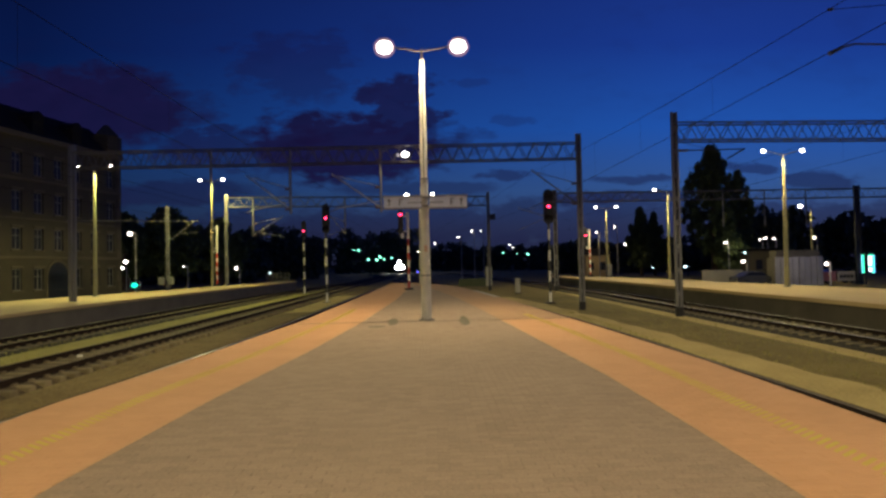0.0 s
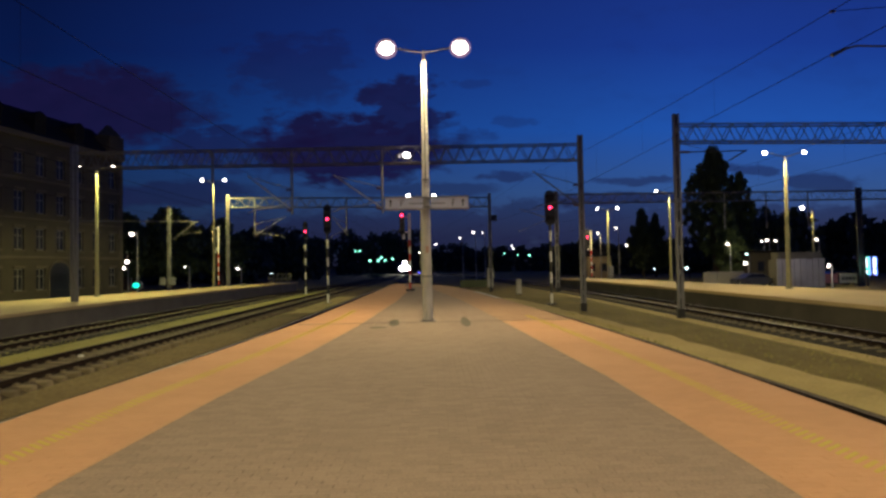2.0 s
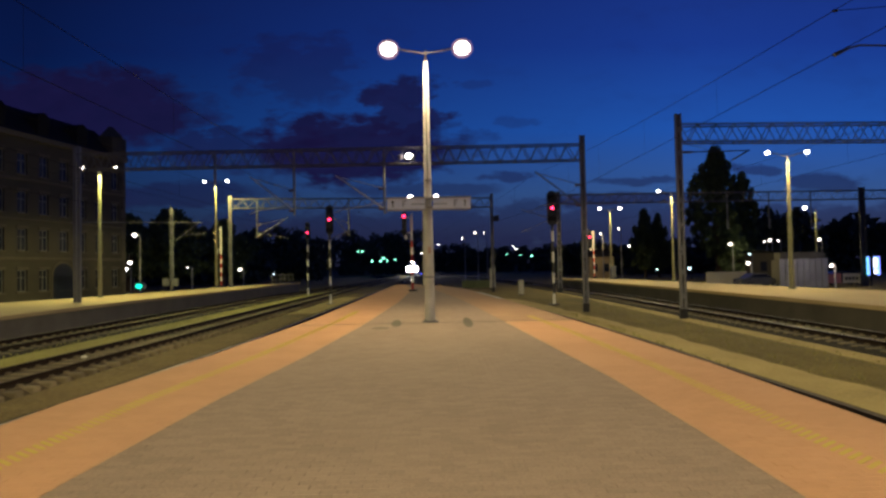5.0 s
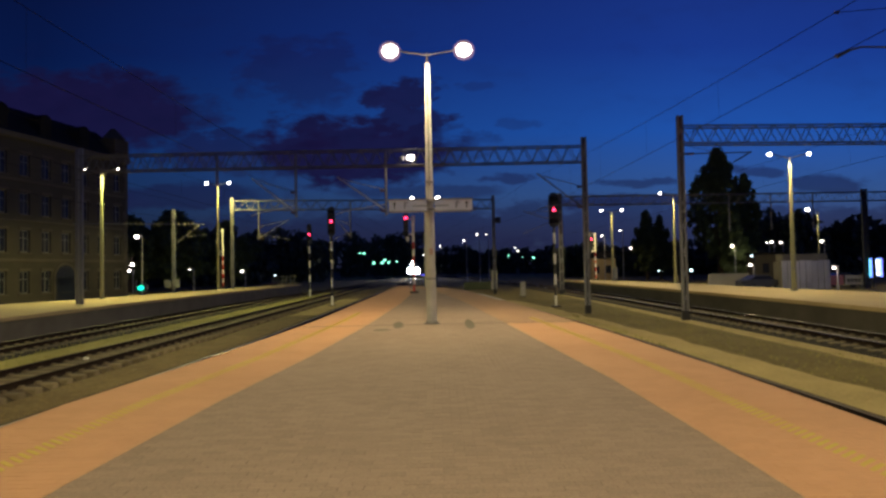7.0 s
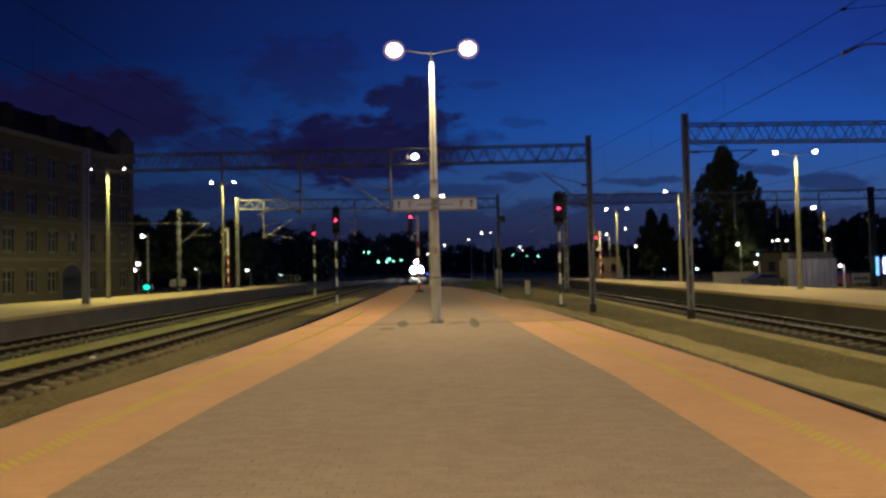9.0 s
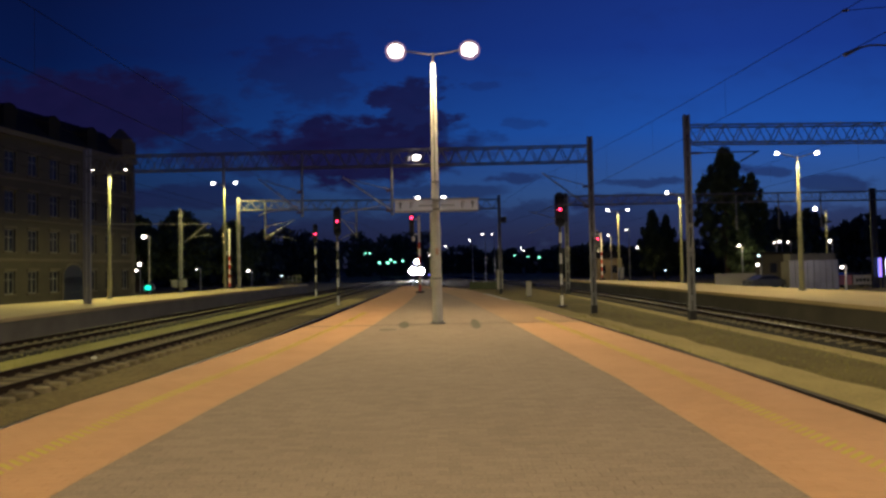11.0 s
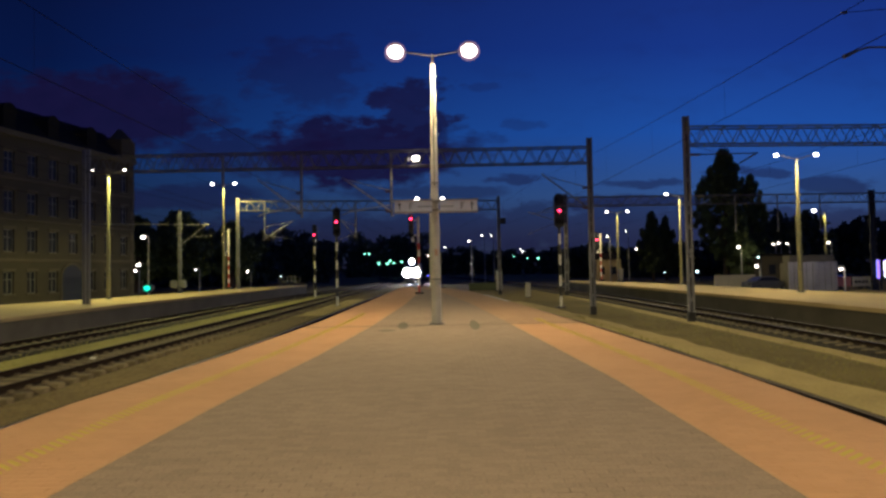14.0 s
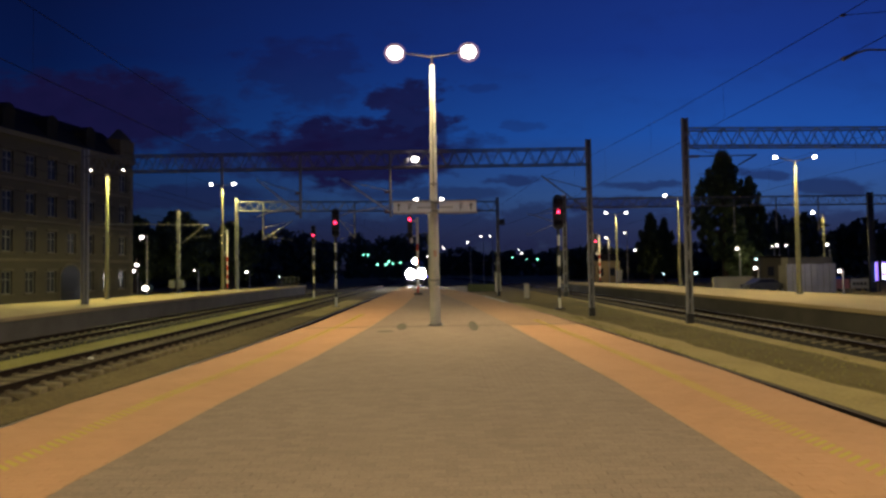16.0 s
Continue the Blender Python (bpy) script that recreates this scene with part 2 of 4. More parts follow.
def mesh_part(name, verts, faces, mat, parent=None, label="", kind=""):
    me = bpy.data.meshes.new(name)
    me.from_pydata(verts, [], faces)
    me.update()
    me.materials.append(M[mat])
    ob = new(name, me)
    if parent is not None:
        ob.parent = parent
    return tagged(ob, label=label, kind=kind)


def same(name, ob, parent, m):
    """Another part on the mesh of ob."""
    o = new(name, ob.data)
    o.parent = parent
    o.matrix_basis = m
    return o


def thing(name, m, label, category, group="", kind=""):
    ob = new(name)
    ob.empty_display_size = 0.2
    ob.matrix_basis = m
    return tagged(ob, label, category, group, kind)


def box(bm, x0, x1, y0, y1, z0, z1, bevel=0.0, turn=None):
    vs = bmesh.ops.create_cube(bm, size=1.0)["verts"]
    for v in vs:
        v.co = Vector((x0 + (v.co.x + 0.5) * (x1 - x0), y0 + (v.co.y + 0.5) * (y1 - y0), z0 + (v.co.z + 0.5) * (z1 - z0)))
    if bevel:
        es = list({e for v in vs for e in v.link_edges})
        vs = list({v for f in bmesh.ops.bevel(bm, geom=es, offset=bevel, segments=1, affect="EDGES")["faces"] for v in f.verts} | {v for v in vs if v.is_valid})
    if turn is not None:
        bmesh.ops.transform(bm, matrix=turn, verts=vs)
    return vs


def rod(bm, a, b, r, r2=None, sides=8):
    """A round bar from a to b."""
    a, b = Vector(a), Vector(b)
    d = b - a
    m = Matrix.Translation((a + b) / 2) @ d.to_track_quat("Z", "Y").to_matrix().to_4x4()
    return bmesh.ops.create_cone(bm, cap_ends=True, segments=sides, radius1=r, radius2=r if r2 is None else r2, depth=d.length, matrix=m)["verts"]


def ball(bm, c, r, sx=1, sy=1, sz=1, u=20, v=12):
    vs = bmesh.ops.create_uvsphere(bm, u_segments=u, v_segments=v, radius=1, matrix=Matrix.Translation(c) @ Matrix.Diagonal((r * sx, r * sy, r * sz, 1)))["verts"]
    for f in {f for w in vs for f in w.link_faces}:
        f.smooth = True
    return vs


def B():
    return bmesh.new()


def lerp_table(table, t):
    for (a, va), (b, vb) in zip(table, table[1:]):
        if t <= b:
            k = max(0.0, (t - a) / (b - a))
            return va + (vb - va) * k
    return table[-1][1]


# ---- ground and platforms ----
GROUND = -1.1
RAIL_TOP = -0.76


def ground():
    bm = B()
    n = 48
    xs = [-1500, -400, -120] + [-60 + i * 2.5 for i in range(n + 1)] + [120, 400, 1500]
    ys = [-400, -100] + [-20 + i * 3.0 for i in range(n + 1)] + [220, 500, 1200, 2600]
    grid = [[bm.verts.new((x, y, GROUND + (0.03 * noise.noise((x * 0.3, y * 0.3, 0)) if abs(x) < 100 else 0))) for x in xs] for y in ys]
    for r, s in zip(grid, grid[1:]):
        for i in range(len(xs) - 1):
            bm.faces.new((r[i], r[i + 1], s[i + 1], s[i]))
    tagged(part("ground", bm, "gravel"), "sandy brown gravel ground of a railway yard", "ground", kind="structure")


ground()


def strip(name, mat, left, right, y0, y1, z, label, category, rows=60, lift=0.04):
    """A low bed with sloping sides between two edges given as functions of y."""
    bm = B()
    rings = []
    for i in range(rows + 1):
        y = y0 + (y1 - y0) * i / rows
        a, b = left(y), right(y)
        wob = 0.06 * noise.noise((a, y * 1.3, 3))
        rings.append([bm.verts.new(c) for c in ((a - 0.35 + wob, y, GROUND - 0.02), (a + wob, y, z), ((a + b) / 2, y, z + lift * 0.3), (b - wob, y, z), (b + 0.35 - wob, y, GROUND - 0.02))])
    for r, s in zip(rings, rings[1:]):
        for i in range(4):
            bm.faces.new((r[i], r[i + 1], s[i + 1], s[i]))
    return tagged(part(name, bm, mat), label, category, kind="structure")


OUR_LEFT = [(-30, -4.85), (8, -4.85), (12, -4.5), (20, -4.15), (54, -4.1), (60, -4.0)]
OUR_RIGHT = [(-30, 4.42), (10, 4.42), (14.7, 4.22), (20, 3.92), (27, 3.5), (37, 2.75), (46, 1.8), (54, 0.2), (60, -2.4)]
GREY_LEFT = [(-30, -3.02), (5, -2.99), (8, -2.86), (12, -2.52), (18, -2.2), (30, -1.9), (46, -1.9), (60, -3.2)]
GREY_RIGHT = [(-30, 2.55), (6, 2.53), (9, 2.48), (12, 2.3), (18.5, 1.92), (30, 1.2), (46, -0.4), (60, -3.2)]


def platform(name, left, right, y0, y1, top, wall_mat, top_mat, label):
    """A raised slab with a coping that overhangs its walls."""
    root = thing(name, pose(0, 0, 0), label, "platform", kind="structure")
    n = 50
    ys = [y0 + (y1 - y0) * i / n for i in range(n + 1)]
    for nm, inset, za, zb, mat in (("platform_wall", 0.12, GROUND - 0.1, top - 0.16, wall_mat), ("platform_deck", 0.0, top - 0.16, top, top_mat)):
        bm = B()
        rings = []
        for y in ys:
            a, b = lerp_table(left, y) + inset, lerp_table(right, y) - inset
            rings.append([bm.verts.new(c) for c in ((a, y, za), (a, y, zb), (b, y, zb), (b, y, za))])
        for r, s in zip(rings, rings[1:]):
            for i in range(4):
                j = (i + 1) % 4
                bm.faces.new((r[i], s[i], s[j], r[j]))
        bm.faces.new(rings[0])
        bm.faces.new(rings[-1][::-1])
        bmesh.ops.recalc_face_normals(bm, faces=bm.faces[:])
        part(nm, bm, mat, root)
    return root


our_platform = platform("platform_middle", OUR_LEFT, OUR_RIGHT, -30, 59.5, -0.006, "concrete", "joint", "island platform paved in grey and orange blocks, tapering to a tip")
west_platform = platform("platform_west", [(-30, -27), (36, -26.3), (45, -24.4), (61, -21.8), (77, -18.8)], [(-30, -17.6), (24, -17.6), (38, -18.2), (55, -17.8), (77, -17.2)], -30, 77, 0.0, "concrete", "far_paving", "neighbouring platform with sandy paving under yellow lamps")
east_platform = platform("platform_east", [(-30, 15.25), (45, 15.25), (76, 14.4)], [(-30, 24.5), (31, 22.4), (48, 20.7), (62, 19.1), (76, 14.9)], -30, 76, 0.0, "dark_concrete", "far_paving", "neighbouring platform with sandy paving under yellow lamps")

# ---- tracks ----
TRACKS = {
    "inner_west": [(-30, -6.5), (8, -6.5), (14, -6.1), (22, -5.72), (60, -5.55), (90, -4.5), (98, -4.35), (101, -4.5), (105, -5.35), (110.5, -5.95), (121, -6.1), (132, -6.2), (150, -6.65), (166, -7.1), (175, -7.2), (205, -8.35), (219, -10.95), (229, -12.4), (240, -13.45), (260, -16.0), (330, -27)],
    "second_west": [(-30, -10.65), (60, -10.6), (150, -10.9), (205, -13.5), (260, -19.3), (330, -31)],
    "outer_west": [(-30, -15.3), (40, -15.6), (60, -15.3), (90, -13.0), (150, -12.6), (330, -40)],
    "inner_east": [(-30, 5.93), (10, 5.93), (14.7, 5.76), (20, 5.6), (27, 5.2), (37, 4.5), (46, 3.7), (60, 1.9), (90, -1.5), (150, -3.4), (330, -23)],
    "outer_east": [(-30, 13.6), (45, 13.6), (80, 12.6), (150, 8.0), (330, -12)],
}


def track(route, label, dull=False):
    root = thing("railway_track", pose(0, 0, 0), label, "railway track", "tracks of the station", kind="structure")
    y0, y1, n = -12.0, 200.0, 106
    ys = [y0 + (y1 - y0) * i / n for i in range(n + 1)]
    for side in (-0.755, 0.755):
        for nm, mat, sect in (("rail", "rail", [(-0.07, -0.172), (-0.07, -0.155), (-0.012, -0.13), (-0.012, -0.04), (-0.036, -0.03), (-0.036, -0.006), (0.036, -0.006), (0.036, -0.03), (0.012, -0.04), (0.012, -0.13), (0.07, -0.155), (0.07, -0.172)]),
                              ("rail_head", "rail_top", [(-0.034, -0.0058), (-0.026, 0.0), (0.026, 0.0), (0.034, -0.0058)])):
            bm = B()
            rings = [[bm.verts.new((lerp_table(route, y) + side + sx, y, RAIL_TOP + sz)) for sx, sz in sect] for y in ys]
            k = len(sect)
            for r, s in zip(rings, rings[1:]):
                for i in range(k if nm == "rail" else k - 1):
                    j = (i + 1) % k
                    bm.faces.new((r[i], s[i], s[j], r[j]))
            bmesh.ops.recalc_face_normals(bm, faces=bm.faces[:])
            part(nm, bm, "rail_dull" if dull and nm == "rail_head" else mat, root)
    return root


TRACK_LABEL = "railway track with rusty rails on concrete sleepers"
track_roots = {}
for key, route in TRACKS.items():
    wide = 1.25 if key in ("second_west", "outer_east") else 1.5
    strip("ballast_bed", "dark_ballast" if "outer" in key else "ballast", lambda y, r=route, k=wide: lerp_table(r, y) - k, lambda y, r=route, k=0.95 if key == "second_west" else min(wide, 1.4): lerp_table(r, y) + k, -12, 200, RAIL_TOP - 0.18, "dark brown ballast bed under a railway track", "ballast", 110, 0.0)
    track_roots[key] = track(route, TRACK_LABEL, key in ("second_west", "outer_west", "inner_east"))
strip("grass_strip", "grass", lambda y: -13.75, lambda y: -12.45, -12, 95, GROUND + 0.12, "dry yellow grass strip between two tracks", "grass strip")
strip("sand_strip", "sand", lambda y: 11.65 + 0.25 * noise.noise((0, y * 0.4, 5)), lambda y: 12.3, -12, 75, GROUND + 0.03, "pale sandy strip beside the track", "sand strip", 120)
strip("sand_strip", "sand", lambda y: lerp_table(TRACKS["inner_east"], y) + 1.4, lambda y: lerp_table(TRACKS["inner_east"], y) + 3.0 + 0.35 * noise.noise((3, y * 0.5, 5)), -12, 50, GROUND + 0.03, "pale sandy strip beside the track", "sand strip", 120)
strip("sand_strip", "sand", lambda y: -9.0 + 0.3 * noise.noise((9, y * 0.5, 5)), lambda y: lerp_table(TRACKS["inner_west"], y) - 1.75, 37, 57, GROUND + 0.085, "pale sandy patch round a signal foot", "sand strip", 40)
strip("gravel_strip", "brown_gravel", lambda y: -9.25 + 0.12 * noise.noise((7, y * 0.6, 5)), lambda y: lerp_table(TRACKS["inner_west"], y) - 1.9, -12, 75, GROUND + 0.05, "brown gravel strip beside the track", "gravel strip", 120)
strip("weedy_strip", "weedy", lambda y: lerp_table(TRACKS["inner_east"], y) + 3.5 + 0.3 * noise.noise((3, y * 0.5, 5)), lambda y: 11.25, -12, 50, GROUND + 0.025, "dark olive strip of low weeds on sand", "weed strip", 120)


# ---- lamps ----
def street_light(x, y, z, power, colour=(1.0, 0.79, 0.39), size=0.25, cone=172):
    """The hooded lamp sends its light downwards."""
    d = bpy.data.lights.new("lamp_light", "SPOT")
    d.energy, d.color, d.shadow_soft_size = power, colour, size
    d.spot_size, d.spot_blend = radians(cone), 0.3
    o = new("lamp_light", d)
    o.matrix_basis = look((x, y, z), (x, y + 0.001, 0))
    return o


def globe_light(x, y, z, power, colour):
    """The little light that the globes send to all sides."""
    d = bpy.data.lights.new("lamp_light", "POINT")
    d.energy, d.color, d.shadow_soft_size = power, colour, 0.25
    o = new("lamp_light", d)
    o.location = (x, y, z)


def platform_lamp(x, y, height, heads, base=0.0, reach=1.13, lift=0.40, turn=0.0, pole_r=0.158, head=0.27, squash=0.92, paint="lamp_pole", label="tall tapered steel platform lamp with two glowing heads"):
    root = thing("platform_lamp", pose(x, y, base, 0, 0, turn), label, "street lamp", "platform lamps")
    top = height + (0.28 if lift > 0.3 else 0.0)
    bm = B()
    rod(bm, (0, 0, 0), (0, 0, top - 0.35), pole_r, pole_r * 0.46, 8)
    part("pole", bm, paint, root)
    if head > 0.25:
        # Thin dark strip for the seam down the pole's front.
        bm = B()
        rod(bm, (0, -pole_r * 0.77, height * 0.52), (0, -pole_r * 0.47, top - 0.36), 0.013, sides=6)
        part("seam_strip", bm, "black", root)
    bm = B()
    rod(bm, (0, 0, 0), (0, 0, 0.04), pole_r * 1.5, pole_r * 1.45, 16)
    for a in range(4):
        rod(bm, (pole_r * 1.25 * math.cos(a * 1.57 + 0.78), pole_r * 1.25 * math.sin(a * 1.57 + 0.78), 0.03), (pole_r * 1.25 * math.cos(a * 1.57 + 0.78), pole_r * 1.25 * math.sin(a * 1.57 + 0.78), 0.09), 0.018, sides=6)
    part("base_plate", bm, "mast", root)
    for z, k in ((height * 0.165, 0.96), (height * 0.53, 0.78)):
        bm = B()
        rod(bm, (0, 0, z), (0, 0, z + 0.06), pole_r * k * 1.08, sides=8)
        part("collar", bm, "mast", root)
    bm = B()
    rod(bm, (0, 0, top - 0.4), (0, 0, top - 0.02), 0.045, 0.035)
    for s in heads:
        rod(bm, (0, 0, top - 0.1), (s * reach * 0.85, 0, height - 0.06 + lift), 0.03)
    part("arm", bm, "black", root)
    for s in heads:
        bm = B()
        ball(bm, (s * reach, 0, height + lift - 0.07 + head * 0.78), head, 0.62, 0.6, 0.22, 16, 10)
        part("lamp_hood", bm, "dark_mast", root)
        bm = B()
        ball(bm, (s * reach, 0, height + lift - 0.07), head * 0.79, 1.12, 0.95, squash, 24, 14)
        part("lamp_globe", bm, "lamp_glow", root, "glowing pinkish-white lamp globe")
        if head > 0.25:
            # Added shell: the soft glare round the globe, given as faint emission.
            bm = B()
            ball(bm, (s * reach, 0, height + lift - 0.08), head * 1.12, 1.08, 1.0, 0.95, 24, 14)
            part("lamp_halo", bm, "halo", root, "thin translucent shell that imitates the lamp's halo")
    return root


LAMPS = [(-0.25, 18.58, 8.0, (-1, 1), 0), (-1.15, 54, 7.55, (-1, 1), 0), (0.2, -7, 8.0, (-1, 1), 0)]
for x, y, h, heads, turn in LAMPS:
    platform_lamp(x, y, h, heads, head=0.2 if y > 30 else 0.27)
    for s in heads:
        street_light(x + s * 1.1, y, h - 0.05, {18.58: 1620, 54: 140, -7: 4700}[y])
    if y < 30:
        globe_light(x, y - 1.2, h - 0.05, 330, (1.0, 0.82, 0.60))
# The lamps at y 10 and 12 are unseen, added to light both sides.
for x, y, h, heads, size, power in ((-23.05, 42.1, 8.75, (-1, 1), 0.11, 4900), (-22.05, 61.4, 10.5, (-1, 1), 0.18, 4600), (20.0, 34.5, 7.6, (-1, 1), 0.14, 2600), (20.2, 52.3, 7.6, (-1,), 0.15, 2300), (19.3, 68.0, 7.6, (-1, 1), 0.15, 2300),
                                  (-22.5, 10, 8, (-1, 1), 0.25, 4200), (20.5, 12, 8, (-1, 1), 0.25, 2400), (41.1, 66.0, 8.2, (-1,), 0.24, 700)):
    base = GROUND if x > 30 else 0.0
    platform_lamp(x, y, h, heads, base=base, label="platform lamp with a lit yellowish pole and glowing head", head=size, lift=0.22, pole_r=0.15, squash=0.5 if size < 0.12 else 0.8, paint="far_pole")
    for s in heads:
        street_light(x + s * 1.1, y - 0.15, h - 0.12 + base, power / len(heads), (1.0, 0.90, 0.30) if x < 0 else (1.0, 0.82, 0.37))
    globe_light(x, y - 1.2, h - 0.12 + base, power * (0.055 if x < 0 else 0.09), (1.0, 0.90, 0.55))


# ---- overhead line ----
def lattice_beam(root, a, b, depth, width, bay, mat="beam"):
    """A horizontal lattice girder from a to b: four chords, with bars across."""
    a, b = Vector(a), Vector(b)
    d = (b - a)
    n = max(2, round(d.length / bay))
    side = Vector((-d.y, d.x, 0)).normalized() * width / 2
    for k, (s, z) in enumerate(((-1, 0), (1, 0), (-1, -depth), (1, -depth))):
        bm = B()
        o = side * s + Vector((0, 0, z))
        rod(bm, a + o, b + o, 0.042, sides=4)
        part("chord", bm, mat, root)
    for s in (-1, 1):
        bm = B()
        for i in range(n):
            p, q = a + d * (i / n) + side * s, a + d * ((i + 1) / n) + side * s
            m = (p + q) / 2
            rod(bm, p + Vector((0, 0, 0)), m - Vector((0, 0, depth)), 0.021, sides=4)
            rod(bm, m - Vector((0, 0, depth)), q, 0.021, sides=4)
        part("lattice", bm, mat, root, kind="stuff")
    bm = B()
    for i in range(n + 1):
        p = a + d * (i / n)
        rod(bm, p + side, p - side, 0.022, sides=4)
        rod(bm, p + side - Vector((0, 0, depth)), p - side - Vector((0, 0, depth)), 0.022, sides=4)
    part("cross_bars", bm, mat, root, kind="stuff")


def mast(root, x, y, z0, z1, w=0.2, mat="mast", foot=True):
    """A mast of two channels with batten plates between."""
    for s in (-1, 1):
        bm = B()
        box(bm, x + s * w / 2 - 0.05, x + s * w / 2 + 0.05, y - 0.1, y + 0.1, z0, z1, 0.012)
        part("mast_channel", bm, mat, root)
    bm = B()
    box(bm, x - w / 2 + 0.05, x + w / 2 - 0.05, y + 0.03, y + 0.07, z0, z1 - 0.02)
    # Darker steel than the channels: the gap's shade is in the web's colour.
    part("mast_web", bm, "dark_mast", root)
    if w > 0.15:
        z = z0 + 1.0
        while z < z1 - 0.3:
            bm = B()
            box(bm, x - w / 2 + 0.05, x + w / 2 - 0.05, y - 0.09, y - 0.07, z, z + 0.22)
            part("batten_plate", bm, mat, root)
            z += 1.15
    for z in (z0 + 3.1, z0 + 5.2):
        bm = B()
        box(bm, x - w / 2 - 0.055, x + w / 2 + 0.055, y - 0.11, y + 0.11, z, z + 0.12, 0.01)
        part("mast_collar", bm, mat, root)
    if foot:
        bm = B()
        box(bm, x - w / 2 - 0.07, x + w / 2 + 0.07, y - 0.13, y + 0.13, z0 - 0.1, z0 + 0.5, 0.03)
        part("foot", bm, "black", root, "black-painted mast foot")


def cantilever(root, hang, tip, z_wire, z_mess, up=0.9, mat="lamp_pole"):
    """Arms that hold the wires: hang is the point of support, tip the place over the track."""
    h, t = Vector(hang), Vector(tip)
    bm = B()
    rod(bm, h - Vector((0, 0, 0.3)), (t.x, t.y, z_mess), 0.04)
    rod(bm, h + Vector((0, 0, up)), (t.x + (h.x - t.x) * 0.12, t.y, z_mess - 0.15), 0.022)
    bend = (t.x + (h.x - t.x) * 0.12, t.y, z_wire + 0.16)
    rod(bm, h + Vector((0, 0, 0.1)), bend, 0.022)
    rod(bm, bend, (t.x - (h.x - t.x) * 0.02, t.y, z_wire), 0.035, 0.02)
    # The default pale paint puts the arms' lit look into their colour.
    part("cantilever_arm", bm, mat, root)
    for z in (up, -0.3):
        bm = B()
        rod(bm, h + Vector((0, 0, z)), h + Vector(((t.x - h.x) * 0.12, 0, z * 0.95)), 0.06, sides=8)
        part("insulator", bm, "insulator", root)


WIRE, MESS = 4.85, 7.0


def portals():
    # first portal over the western tracks
    r = thing("catenary_portal", pose(0, 0, 0), "steel lattice portal carrying overhead wires across several tracks", "catenary portal", "overhead line portals")
    mast(r, 8.44, 35, GROUND, 9.05)
    mast(r, -20.9, 35.6, 0.0, 9.0, w=0.06, foot=False)
    mast(r, -20.55, 35.4, 0.0, 9.0, w=0.06, foot=False)
    lattice_beam(r, (8.4, 35, 8.5), (-20.5, 35.3, 8.5), 0.9, 0.6, 0.85)
    for x, tx, low in ((-12.6, -15.5, 6.6), (-8.1, -10.6, 4.75), (-2.95, -5.75, 4.75)):
        bm = B()
        rod(bm, (x, 35, 8.4), (x, 35, low), 0.07, sides=6)
        part("dropper", bm, "mast", r)
        if low < 5:
            cantilever(r, (x, 35, 5.3), (tx, 35, 0), WIRE, MESS)
    cantilever(r, (8.3, 35, 5.3), (5.7, 35, 0), WIRE, MESS, mat="mast")
    # eastern portal
    r = thing("catenary_portal", pose(0, 0, 0), "steel lattice portal reaching over the eastern platform", "catenary portal", "overhead line portals")
    mast(r, 11.81, 29.5, GROUND, 8.85)
    mast(r, 26.5, 28.4, 0.0, 8.5, foot=False)
    lattice_beam(r, (11.8, 29.5, 8.29), (26.5, 28.4, 7.89), 0.84, 0.6, 0.85)
    bm = B()
    rod(bm, (11.95, 29.5, 6.97), (15.25, 29.5, 7.0), 0.03)
    rod(bm, (14.35, 29.5, 6.52), (15.25, 29.5, 7.02), 0.035)
    rod(bm, (12.0, 29.5, 7.4), (13.6, 29.5, 7.0), 0.012)
    part("cantilever_arm", bm, "dark_mast", r)
    bm = B()
    rod(bm, (12.0, 29.5, 6.97), (12.45, 29.5, 6.975), 0.06, sides=8)
    part("insulator", bm, "insulator", r)
    # far portals
    r = thing("catenary_portal", pose(0, 0, 0), "far lattice portal with one end lit by a platform lamp", "catenary portal", "overhead line portals")
    mast(r, -21.0, 62.5, 0.0, 9.3, foot=False)
    mast(r, 5.78, 64, GROUND, 9.2)
    lattice_beam(r, (-21.0, 62.5, 8.95), (5.7, 64, 8.75), 0.95, 0.6, 1.2)
    for x, tx in ((-18.4, -15.3), (-9.0, -10.6)):
        bm = B()
        rod(bm, (x, 62.9, 8.8), (x, 62.9, 5.0), 0.08, sides=6)
        part("dropper", bm, "mast", r)
        cantilever(r, (x, 62.9, 5.4), (tx, 62.9, 0), WIRE, MESS)
    bm = B()
    box(bm, 5.95, 6.5, 63.8, 64.2, 6.3, 6.9, 0.03)
    part("switch_box", bm, "dark_mast", r)
    r = thing("catenary_portal", pose(0, 0, 0), "far dark lattice portal behind the eastern platform", "catenary portal", "overhead line portals")
    mast(r, 11.76, 58.9, GROUND, 8.7, w=0.3)
    mast(r, 42.0, 60, GROUND, 8.7, w=0.5, mat="dark_mast")
    lattice_beam(r, (11.8, 58.9, 8.35), (60, 60.5, 8.35), 0.85, 0.6, 1.2)
    cantilever(r, (11.6, 58.9, 6.2), (8.2, 58.9, 0), WIRE, MESS)
    for x in (28.4, 32.5, 36.6):
        bm = B()
        rod(bm, (x, 59.5, 8.3), (x, 59.5, 4.8), 0.06, sides=6)
        part("dropper", bm, "mast", r)
    # lit mast behind the western platform
    r = thing("catenary_mast", pose(0, 0, 0), "lit overhead line mast with bracket arms", "catenary mast")
    mast(r, -27.6, 64, GROUND, 8.4, w=0.22, foot=False)
    bm = B()
